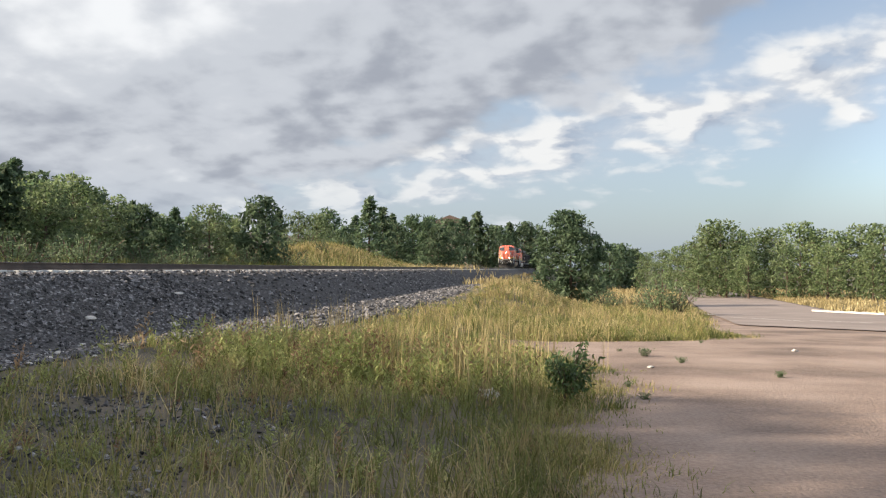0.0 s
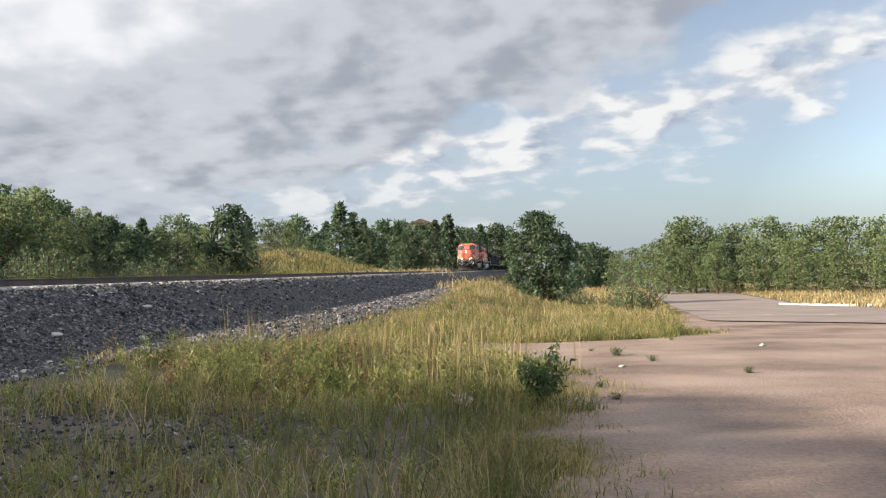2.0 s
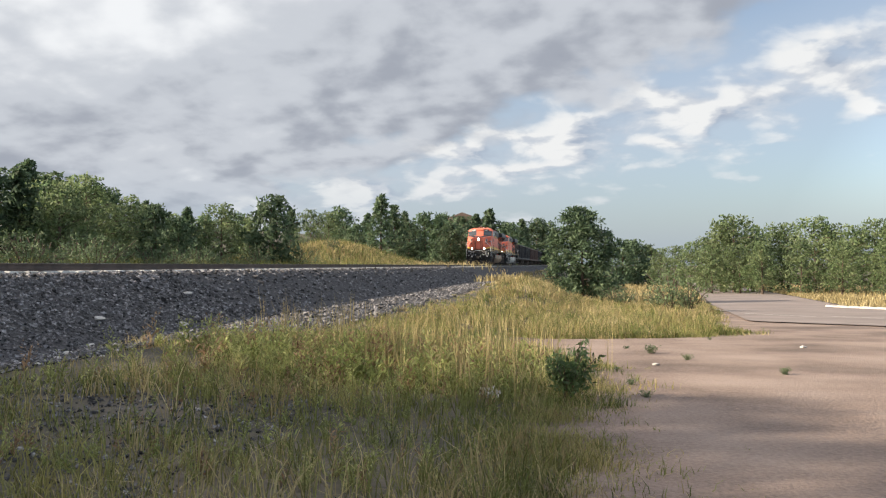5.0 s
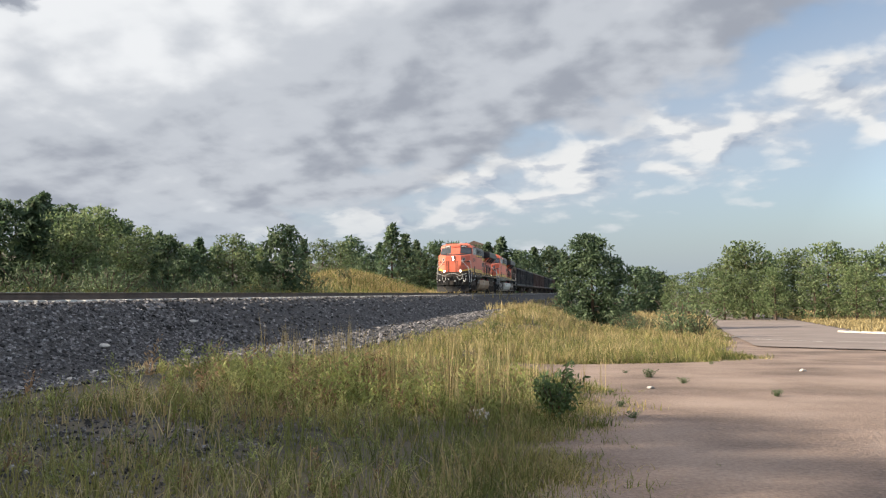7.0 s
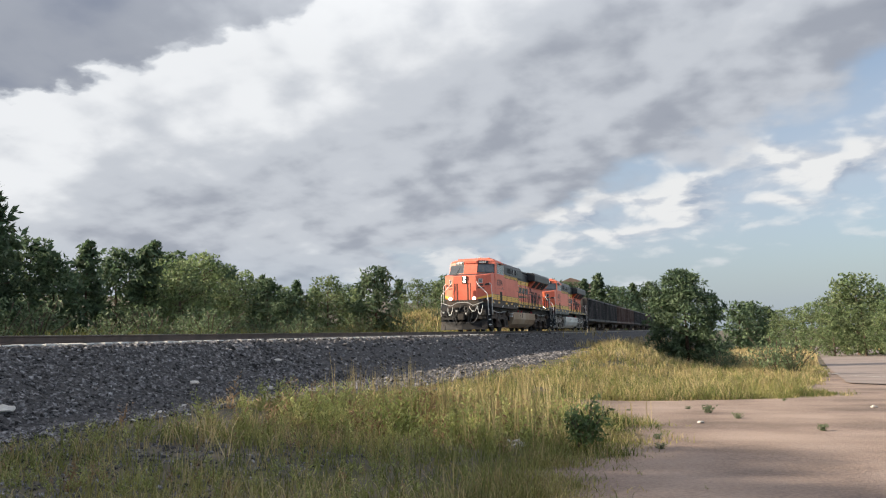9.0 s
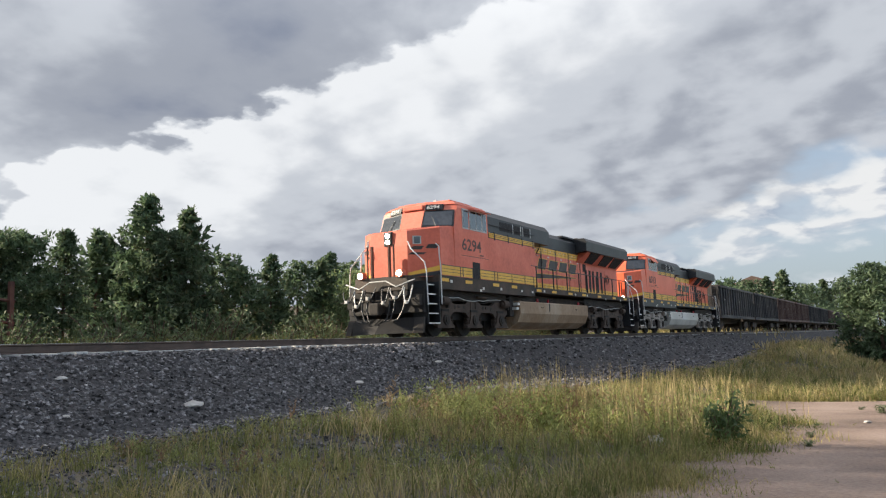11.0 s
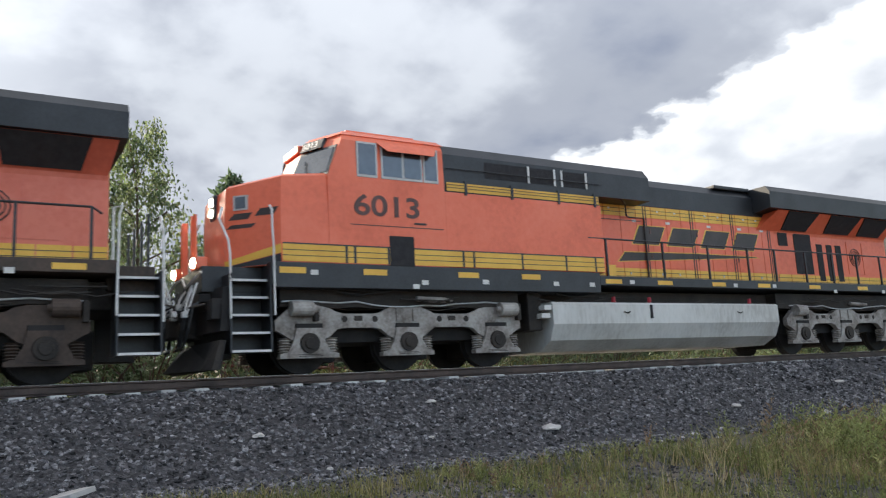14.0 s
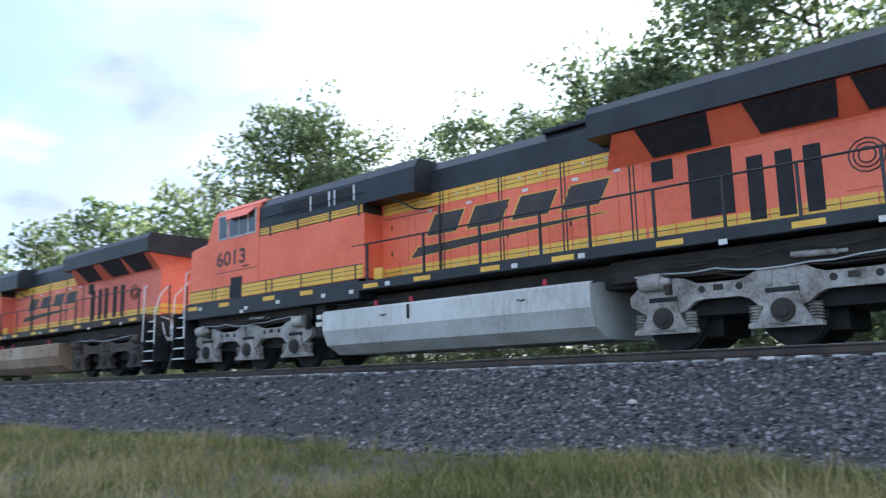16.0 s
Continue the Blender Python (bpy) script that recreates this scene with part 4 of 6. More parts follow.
def wheel_truck(parent, axles, mat, lean):
    """A three-axle truck: cast side frames, bearings, springs, brake gear and wheels."""
    truck = new("truck")
    truck.parent = parent
    lo, hi = axles[0], axles[-1]
    for s in (1, -1):
        x = s * 1.08
        bm = bmesh.new()
        # top beam, arched between the axles
        top, bottom = [], []
        for i in range(37):
            y = lo - 0.62 + (hi - lo + 1.24) * i / 36
            near = min(abs(y - a) for a in axles)
            end = max(0.0, (lo - 0.3 - y), (y - hi - 0.3))
            top.append((y, 1.06 + 0.13 * smooth(0.66, 0.30, near) - 0.42 * end))
            bottom.append((y, 0.80 - 0.22 * smooth(0.42, 0.78, 1.05 - near) - 0.1 * end))
        for i in range(36):
            prism(bm, [bottom[i], bottom[i + 1], top[i + 1], top[i]], "x", x, x + s * 0.13)
        bmesh.ops.remove_doubles(bm, verts=bm.verts, dist=0.001)
        part("side_frame", bm, mat, truck)
        for a in axles:
            bm = bmesh.new()
            prism(bm, [(a - 0.55, 0.27), (a + 0.55, 0.27), (a + 0.55, 0.34), (a + 0.40, 0.40), (a + 0.30, 0.56), (a + 0.24, 0.80), (a - 0.24, 0.80), (a - 0.30, 0.56), (a - 0.40, 0.40), (a - 0.55, 0.34)], "x", x + s * 0.02, x + s * 0.18)
            ped = part("pedestal", bm, mat, truck)
            bm = bmesh.new()
            cone(bm, (x + s * 0.15, a, 0.53), (x + s * 0.23, a, 0.53), 0.19, 0.175, 18)
            cone(bm, (x + s * 0.22, a, 0.53), (x + s * 0.255, a, 0.53), 0.11, 0.10, 14)
            part("bearing_cap", bm, M["grime"], ped)
            # no opening here: a near-black block gives the gap's shade
            boxes("journal_gap", M["shaded_steel"], ped, "dark block painted as the shaded gap over the bearing", (*sorted((x + s * 0.10, x + s * 0.165)), a - 0.25, a + 0.25, 0.80, 0.88))
            boxes("wear_plate", M["grime"], ped, "", (*sorted((x + s * 0.17, x + s * 0.186)), a - 0.24, a + 0.2, 0.325, 0.335), (*sorted((x + s * 0.17, x + s * 0.186)), a - 0.2, a + 0.24, 0.30, 0.31))
            for q in (-0.44, 0.44):
                bm = bmesh.new()
                loft(bm, [[(x + s * 0.08 + r * math.cos(c * 0.628), a + q + r * math.sin(c * 0.628), 0.36 + k * 0.024) for c in range(10)] for k, r in enumerate((0.075, 0.125) * 6)])
                part("spring", bm, mat, ped)
            bm = bmesh.new()
            cone(bm, (s * 0.70, 0, 0), (s * 0.82, 0, 0), 0.533, 0.533, 28)
            cone(bm, (s * 0.66, 0, 0), (s * 0.70, 0, 0), 0.56, 0.56, 28)
            for q in range(6):
                c, d = 0.3 * math.cos(q * 1.047), 0.3 * math.sin(q * 1.047)
                cone(bm, (s * 0.81, c, d), (s * 0.835, c, d), 0.05, 0.05, 8)
            wheel = part("wheel", bm, M["shaded_steel"], truck)
            wheel.matrix_basis = pose(0, a, 0.533)
            WHEELS.append((wheel, a))
        for y, way in ((lo - 0.12, 1), (hi + 0.30, -1)):
            bm = bmesh.new()
            cone(bm, (x + s * 0.22, y - 0.24, 1.14), (x + s * 0.22, y + 0.16, 1.14), 0.14, 0.14, 16)
            cone(bm, (x + s * 0.22, y + way * 0.16, 1.14), (x + s * 0.22, y + way * 0.30, 1.14), 0.09, 0.05, 10)
            part("brake_cylinder", bm, mat, truck)
            boxes("cylinder_bracket", M["grime"], truck, "", (*sorted((x + s * 0.10, x + s * 0.24)), y + 0.2, y + 0.29, 0.92, 1.26), bevel=0.01)
        m = axles[1]
        bm = bmesh.new()
        cone(bm, (x + s * 0.2, m + 0.2, 1.34), (x + s * 0.2, m + 0.85, 1.32), 0.05, 0.05, 12)
        cone(bm, (x + s * 0.2, m + 0.85, 1.32), (x + s * 0.2, m + 1.0, 1.32), 0.03, 0.03, 8)
        part("damper", bm, mat, truck, "slanting shock damper")
        for q in (-0.19, 0.17):
            boxes("lug_plate", mat, truck, "", (*sorted((x + s * 0.13, x + s * 0.155)), m + q - 0.04, m + q + 0.05, 0.92, 1.16), bevel=0.006)
        bm = bmesh.new()
        pts = [(x + s * 0.15, lo - 0.5 + (hi - lo + 1.0) * i / 14, 1.27 + 0.02 * math.sin(i * 1.7) - (0.07 if 4 < i < 10 else 0.0)) for i in range(15)]
        tube(bm, pts, 0.016, 6)
        part("brake_pipe", bm, M["steel"], truck)
        bm = bmesh.new()
        tube(bm, [(p[0] - s * 0.04, p[1], p[2] - 0.06 + 0.03 * math.sin(p[1] * 3)) for p in pts], 0.014, 5)
        part("brake_pipe", bm, M["grime"], truck)
        for a, b in zip(axles, axles[1:]):
            m = (a + b) / 2
            for y in (m - 0.30, m + 0.32):
                # the beam is solid: dark discs paint the shade inside its holes
                bm = bmesh.new()
                cone(bm, (x + s * 0.10, y, 0.96), (x + s * 0.135, y, 0.96), 0.06, 0.06, 10)
                part("frame_hole", bm, M["grime"], truck)
            boxes("frame_lug", M["grime"], truck, "", (*sorted((x + s * 0.10, x + s * 0.145)), m - 0.10, m + 0.06, 0.93, 1.02))
    bm = bmesh.new()
    box(bm, -0.95, 0.95, lo - 0.5, hi + 0.5, 0.55, 1.05)
    part("bolster", bm, M["shaded_steel"], truck)
    for a in axles:
        bm = bmesh.new()
        cone(bm, (-0.8, a, 0.533), (0.8, a, 0.533), 0.11, 0.11, 12)
        box(bm, -0.62, 0.62, a - 0.1, a + 0.75, 0.2, 0.85, 0.06)
        part("traction_motor", bm, M["shaded_steel"], truck)


def stairs(parent, y0, y1, s, lit):
    """A stairwell in the corner of the deck: side plates and five open treads."""
    st = new("steps")
    st.parent = parent
    bm = bmesh.new()
    for y in (y0, y1 - 0.03):
        box(bm, *sorted((s * 0.98, s * 1.5)), y, y + 0.03, 0.38, 1.72)
    box(bm, *sorted((s * 0.95, s * 0.99)), y0, y1, 0.4, 1.72)
    part("stair_plate", bm, M["black"], st)
    for k in range(5):
        z = 0.42 + k * 0.305
        x1 = 1.49 - 0.045 * k
        tread = boxes("tread", M["grime"], st, "", (*sorted((s * 1.0, s * x1)), y0 + 0.03, y1 - 0.03, z - 0.03, z))
        boxes("tread_edge", M["white"], tread, "worn white edge", (*sorted((s * x1, s * (x1 + 0.015))), y0 + 0.03, y1 - 0.03, z - 0.035, z + 0.005))


def locomotive(number, tank, truck_paint, paint, awning, label):
    root = tagged(new("locomotive"), label, "locomotive", "locomotives of the train")
    # underframe and deck
    bm = bmesh.new()
    box(bm, -0.9, 0.9, -7.1, 14.2, 1.15, 1.6, 0.02)
    box(bm, -1.2, 1.2, -5.9, -0.7, 1.18, 1.55, 0.02)
    box(bm, -1.2, 1.2, 7.7, 13.3, 1.2, 1.6, 0.02)
    box(bm, -1.25, 1.25, -0.5, -0.15, 0.7, 1.5, 0.03)
    part("underframe", bm, M["grime"], root, "grimy black underframe")
    bm = bmesh.new()
    box(bm, -1.5, 1.5, -6.15, 1.35, 1.49, 1.94, 0.012)
    box(bm, -1.5, 1.5, 1.35, 13.7, 1.66, 1.87, 0.012)
    box(bm, -1.0, 1.0, -7.2, -6.1, 1.45, 1.9, 0.015)
    box(bm, -1.0, 1.0, 13.6, 14.35, 1.45, 1.86, 0.015)
    part("deck", bm, M["black"] if awning else M["sill_dirt"], root, "black deck and side sill")
    # nose: chamfered in plan, falling towards the front
    bm = bmesh.new()
    rings = []
    for z, k in ((1.9, 0.0), (2.9, 0.0), (3.36, 0.03), (3.42, 0.10)):
        rise = 0.22 if z > 3.1 else 0.0
        f = -6.72 + k
        rings.append([(-1.49 + k, -5.0, z + rise), (-1.49 + k, -5.95 + k, z + rise * 0.55), (-0.72 + k * 0.6, f, z), (0.72 - k * 0.6, f, z), (1.49 - k, -5.95 + k, z + rise * 0.55), (1.49 - k, -5.0, z + rise)])
    loft(bm, rings)
    part("nose", bm, paint, root, "orange short hood with bevelled corners")
    bm = bmesh.new()
    top = [(-1.36, -5.08, 3.63), (-1.36, -5.80, 3.545), (-0.64, -6.55, 3.425), (0.64, -6.55, 3.425), (1.36, -5.80, 3.545), (1.36, -5.08, 3.63)]
    loft(bm, [[(x, y, z - 0.05) for x, y, z in top], [(x, y, z + 0.012) for x, y, z in top]])
    part("nose_top", bm, M["black"], root, "black anti-glare nose top")
    # cab
    bm = bmesh.new()
    rings = []
    for z, back, inset in ((1.94, 0.0, 0.0), (3.40, 0.0, 0.0), (3.55, 0.0, 0.0), (4.30, 0.30, 0.02), (4.42, 0.33, 0.10)):
        rings.append([(-1.5 + inset, -2.56, z), (-1.5 + inset, -5.05 + back, z), (-0.42, -5.42 + back, z), (0.42, -5.42 + back, z), (1.5 - inset, -5.05 + back, z), (1.5 - inset, -2.56, z)])
    loft(bm, rings)
    part("cab", bm, paint, root, "orange crew cab")
    bm = bmesh.new()
    loft(bm, [[(-1.42, -2.5, 4.42), (-1.42, -4.75, 4.42), (-0.4, -5.12, 4.42), (0.4, -5.12, 4.42), (1.42, -4.75, 4.42), (1.42, -2.5, 4.42)],
              [(-1.25, -2.55, 4.54), (-1.25, -4.6, 4.54), (-0.4, -4.95, 4.56), (0.4, -4.95, 4.56), (1.25, -4.6, 4.54), (1.25, -2.55, 4.54)]])
    part("cab_roof", bm, paint, root)
    bm = bmesh.new()
    box(bm, -1.05, 1.05, -4.45, -2.95, 4.52, 4.65, 0.03)
    part("roof_unit", bm, paint, root)
    for y, x in ((-4.1, 0.3), (-3.0, -0.4), (-2.9, 0.7)):
        bm = bmesh.new()
        cone(bm, (x, y, 4.5), (x, y, 4.74), 0.03, 0.02, 8)
        box(bm, x - 0.05, x + 0.05, y - 0.12, y + 0.12, 4.68, 4.74)
        part("antenna", bm, M["steel"], root)
    # windshields on the two raked front faces
    for s in (1, -1):

        def on_front(x, z, out):
            back = 0.30 * max(0, (z - 3.55)) / 0.75
            y = -5.42 + back if x <= 0.42 else -5.42 + back + (x - 0.42) / 1.08 * 0.37
            return Vector((s * x, y - out, z))
        frame_bm, glass_bm = bmesh.new(), bmesh.new()
        for bm, grow, out in ((frame_bm, 0.05, 0.012), (glass_bm, 0.0, 0.022)):
            corners = [(0.48 - grow, 3.71 - grow), (1.43 + grow, 3.66 - grow), (1.38 + grow, 4.16 + grow), (0.50 - grow, 4.18 + grow)]
            loft(bm, [[on_front(x, z, -0.05) for x, z in corners], [on_front(x, z, out) for x, z in corners]])
        w = part("windshield", frame_bm, M["black"], root)
        part("pane", glass_bm, M["glass"], w, "dark windshield glass")
        bm = bmesh.new()
        tube(bm, [on_front(0.95, 3.62, 0.05), on_front(0.75, 4.0, 0.05)], 0.012, 6)
        part("wiper", bm, M["black"], w)
        # number boards over the windshields
        bm = bmesh.new()
        corners = [(0.48, 4.25), (1.06, 4.23), (1.05, 4.43), (0.48, 4.45)]
        loft(bm, [[on_front(x, z, -0.2) for x, z in corners], [on_front(x, z, 0.06) for x, z in corners]])
        nb = part("number_board", bm, M["board"], root, "black number board")
        p, q = on_front(0.54 if s > 0 else 1.0, 4.27, 0.068), on_front(1.0 if s > 0 else 0.54, 4.27, 0.068)
        ex = (q - p).normalized()
        ez = Vector((0, 0.25, 1)).normalized()
        m = Matrix((ex, ez, ex.cross(ez))).transposed().to_4x4()
        m.translation = p
        lettering("digits", number, M["white"], nb, m, 0.13, 0.44, label="white digits")
    bm = bmesh.new()
    box(bm, -0.4, 0.4, -5.2, -5.0, 4.28, 4.44, 0.03)
    part("marker_housing", bm, paint, root)
    # headlights in the nose, door and ditch lights
    hb = boxes("headlight", M["black"], root, "", (-0.16, 0.16, -6.76, -6.6, 2.92, 3.38), bevel=0.03)
    for z in (3.05, 3.25):
        bm = bmesh.new()
        cone(bm, (0, -6.79, z), (0, -6.74, z), 0.075, 0.085, 16)
        part("lamp", bm, M["lamp"], hb, "lit white headlight")
    for s in (1, -1):
        bm = bmesh.new()
        y, z, x = -7.25, 1.98, s * 0.74
        box(bm, x - 0.11, x + 0.11, y - 0.02, y + 0.2, z - 0.11, z + 0.11, 0.03)
        d = part("ditch_light", bm, paint, root)
        bm = bmesh.new()
        cone(bm, (x, y - 0.06, z), (x, y + 0.0, z), 0.085, 0.10, 18)
        part("lamp", bm, M["lamp"], d, "lit yellow-white ditch light")
        # nose side door window and seam on the bevel
        t = Vector((s * (1.49 - 0.72), -5.95 + 6.72, 0)).normalized()
        out = Vector((t.y * s, -t.x * s, 0))

        def bevel_point(u, z, o):
            base = Vector((s * 0.72, -6.72, z)).lerp(Vector((s * 1.49, -5.95, z)), u)
            return base + out * o
        bm = bmesh.new()
        loft(bm, [[bevel_point(u, z, -0.03) for u, z in ((0.16, 2.93), (0.42, 2.93), (0.42, 3.2), (0.16, 3.2))], [bevel_point(u, z, 0.015) for u, z in ((0.16, 2.93), (0.42, 2.93), (0.42, 3.2), (0.16, 3.2))]])
        nw = part("nose_window", bm, M["steel"], root)
        bm = bmesh.new()
        loft(bm, [[bevel_point(u, z, 0.0) for u, z in ((0.2, 2.96), (0.38, 2.96), (0.38, 3.17), (0.2, 3.17))], [bevel_point(u, z, 0.022) for u, z in ((0.2, 2.96), (0.38, 2.96), (0.38, 3.17), (0.2, 3.17))]])
        part("pane", bm, M["glass"], nw)
        bm = bmesh.new()
        for c, lo, hi in (((0.02, 0.48), 2.60, 2.67), ((0.07, 0.42), 2.76, 2.87), ((0.54, 0.88), 2.80, 2.93)):
            loft(bm, [[bevel_point(u, z, 0.0) for u, z in ((c[0], lo), (c[1], lo), (c[1] + 0.08, hi), (c[0] + 0.1, hi))], [bevel_point(u, z, 0.006) for u, z in ((c[0], lo), (c[1], lo), (c[1] + 0.08, hi), (c[0] + 0.1, hi))]])
        part("nose_emblem", bm, M["logo"], root, "dark slanted painted emblem")
        bm = bmesh.new()
        loft(bm, [[bevel_point(u, z, 0.0) for u, z in ((0.0, 1.93), (1.0, 2.10), (1.0, 2.26), (0.0, 2.02))], [bevel_point(u, z, 0.005) for u, z in ((0.0, 1.93), (1.0, 2.10), (1.0, 2.26), (0.0, 2.02))]])
        part("yellow_band", bm, M["yellow"], root)
        bm = bmesh.new()
        loft(bm, [[bevel_point(u, z, 0.0) for u, z in ((0.0, 1.91), (1.0, 1.91), (1.0, 2.09), (0.02, 1.925))], [bevel_point(u, z, 0.005) for u, z in ((0.0, 1.91), (1.0, 1.91), (1.0, 2.09), (0.02, 1.925))]])
        part("black_band", bm, M["black"], root)
        # the grab rails by the steps
        bm = bmesh.new()
        tube(bm, [(s * 0.78, -6.78, 3.0), (s * 0.95, -6.88, 2.75), (s * 1.42, -6.86, 2.3), (s * 1.47, -6.84, 2.05), (s * 1.5, -6.84, 0.95)], 0.02, 8)
        part("grab_rail", bm, M["white"], root, "white painted grab rail")
        bm = bmesh.new()
        tube(bm, [(s * 1.4, -6.12, 2.95), (s * 1.52, -6.12, 2.85), (s * 1.53, -6.12, 2.55), (s * 1.56, -6.11, 2.2), (s * 1.56, -6.1, 1.0)], 0.02, 8)
        part("grab_rail", bm, M["white"], root, "white painted grab rail")
        bm = bmesh.new()
        tube(bm, [(s * 0.35, -7.18, 1.9), (s * 0.35, -7.18, 2.85), (s * 0.5, -7.18, 2.9), (s * 0.5, -7.18, 1.9)], 0.03, 6)
        box(bm, *sorted((s * 0.30, s * 0.36)), -7.22, -7.12, 1.9, 2.9)
        part("gate_post", bm, M["rust"] if tank is M["tank_brown"] else paint, root)
        stairs(root, -6.85, -6.13, s, True)
        stairs(root, 13.68, 14.37, s, True)
        # rear grab rails
        bm = bmesh.new()
        tube(bm, [(s * 1.46, 13.62, 1.86), (s * 1.46, 13.62, 2.72), (s * 1.46, 13.75, 2.75), (s * 1.5, 13.7, 2.6), (s * 1.5, 13.68, 1.0)], 0.02, 8)
        part("grab_rail", bm, M["white"], root)
        bm = bmesh.new()
        tube(bm, [(s * 1.1, 14.4, 2.7), (s * 1.35, 14.4, 2.4), (s * 1.5, 14.38, 1.9), (s * 1.5, 14.38, 0.9)], 0.02, 8)
        part("grab_rail", bm, M["white"], root)
    # pilot, plow, coupler and hoses
    # pilot and plow are coloured dark for the tree shade on them
    bm = bmesh.new()
    loft(bm, [[(-1.42, -6.95, 1.5), (0, -7.1, 1.5), (1.42, -6.95, 1.5), (1.42, -6.8, 1.5), (-1.42, -6.8, 1.5)], [(-1.42, -7.0, 0.75), (0, -7.2, 0.75), (1.42, -7.0, 0.75), (1.42, -6.85, 0.75), (-1.42, -6.85, 0.75)]])
    part("pilot", bm, M["shaded_steel"], root)
    bm = bmesh.new()
    loft(bm, [[(-1.42, -6.98, 0.60), (0, -7.16, 0.60), (1.42, -6.98, 0.60), (1.42, -6.9, 0.60), (-1.42, -6.9, 0.60)], [(-1.45, -7.12, 0.12), (0, -7.62, 0.12), (1.45, -7.12, 0.12), (1.45, -7.0, 0.12), (-1.45, -7.0, 0.12)]])
    part("plow", bm, M["shaded_steel"], root, "scraped steel snow plow, coloured dark for shade")
    for s in (1, -1):
        # worn ends of the plow, hose brackets, and dark blocks painted as shaded step wells
        bm = bmesh.new()
        loft(bm, [[(s * 1.43, -7.0, 0.60), (s * 1.12, -7.05, 0.60), (s * 1.12, -7.0, 0.60), (s * 1.43, -6.93, 0.60)], [(s * 1.46, -7.15, 0.12), (s * 1.16, -7.26, 0.12), (s * 1.16, -7.2, 0.12), (s * 1.46, -7.05, 0.12)]])
        part("plow_end", bm, M["grime"], root, "worn plow end")
        boxes("hose_bracket", M["shaded_steel"], root, "", (*sorted((s * 0.38, s * 1.0)), -7.24, -7.05, 1.28, 1.42), (*sorted((s * 0.3, s * 0.36)), -7.3, -7.0, 0.7, 1.45), bevel=0.01)
        boxes("draft_gear_cover", M["shaded_steel"], root, "", (*sorted((s * 1.05, s * 1.38)), -7.13, -6.95, 0.95, 1.3), bevel=0.02)
    for y, s in ((-7.2, -1), (14.3, 1)):
        bm = bmesh.new()
        box(bm, -0.12, 0.12, *sorted((y - s * 0.3, y + s * 0.25)), 0.78, 1.0, 0.03)
        box(bm, -0.2, 0.17, *sorted((y + s * 0.18, y + s * 0.42)), 0.70, 1.08, 0.05)
        part("coupler", bm, M["grime"], root)
        for q in (-0.95, -0.6, -0.42, 0.42, 0.6, 0.95):
            bm = bmesh.new()
            tube(bm, [(q, y - s * 0.05, 1.35), (q * 1.02, y + s * 0.14, 1.2), (q * 1.0, y + s * 0.2, 0.85), (q * 0.8, y + s * 0.24, 0.55), (q * 0.6, y + s * 0.26, 0.5)], 0.024, 7)
            part("air_hose", bm, M["black"], root)
        bm = bmesh.new()
        tube(bm, [(-1.3, y + s * 0.08, 1.75), (-0.7, y + s * 0.2, 1.55), (-0.3, y + s * 0.16, 1.75), (0.3, y + s * 0.16, 1.75), (0.7, y + s * 0.2, 1.55), (1.3, y + s * 0.08, 1.75)], 0.02, 7)
        part("jumper_cable", bm, M["steel"], root)
        # slack loops of hose and cable
        for k, (q, drop, wide, mt) in enumerate(((-1.12, 0.34, 0.22, "black"), (-0.74, 0.50, 0.16, "steel"), (-0.3, 0.28, 0.20, "black"), (0.28, 0.44, 0.13, "black"), (0.70, 0.30, 0.24, "steel"), (1.12, 0.46, 0.15, "white"))):
            bm = bmesh.new()
            tube(bm, [(q + wide * math.cos(a * math.pi / 8), y + s * (0.14 + 0.16 * math.sin(a * math.pi / 8)), 1.52 - drop * math.sin(a * math.pi / 8) + 0.05 * math.cos(a)) for a in range(9)], 0.017, 7)
            part("hose_loop", bm, M[mt], root, "slack hose loop")
            boxes("hose_coupling", M["steel"], root, "", (q - 0.05, q + 0.05, *sorted((y + s * 0.26, y + s * 0.36)), 1.46 - drop, 1.56 - drop), bevel=0.012)
        bm = bmesh.new()
        tube(bm, [(-1.4, y + s * 0.05, 1.2), (-1.4, y + s * 0.25, 1.15), (1.4, y + s * 0.25, 1.15), (1.4, y + s * 0.05, 1.2)], 0.018, 6)
        part("uncoupling_bar", bm, M["grime"], root)
    # cab side: windows, door recess, number and seams
    for y0, y1 in ((-4.43, -4.06), (-3.92, -3.50), (-3.46, -3.08), (-3.0, -2.72)):
        for s in (1, -1):
            f = boxes("side_window", M["steel"], root, "aluminium window frame", (*sorted((s * 1.46, s * 1.512)), y0 - 0.03, y1 + 0.03, 3.60, 4.29), bevel=0.008)
            boxes("pane", M["glass"], f, "", (*sorted((s * 1.47, s * 1.518)), y0 + 0.008, y1 - 0.008, 3.65, 4.25))
    if awning:
        for s in (1, -1):
            bm = bmesh.new()
            loft(bm, [[(s * 1.49, -4.05, 4.31), (s * 1.49, -2.72, 4.31), (s * 1.51, -2.72, 4.31), (s * 1.51, -4.05, 4.31)], [(s * 1.66, -3.88, 4.10), (s * 1.66, -2.86, 4.10), (s * 1.68, -2.86, 4.10), (s * 1.68, -3.88, 4.10)]])
            part("sunshade", bm, paint, root)
    else:
        for s in (1, -1):
            bm = bmesh.new()
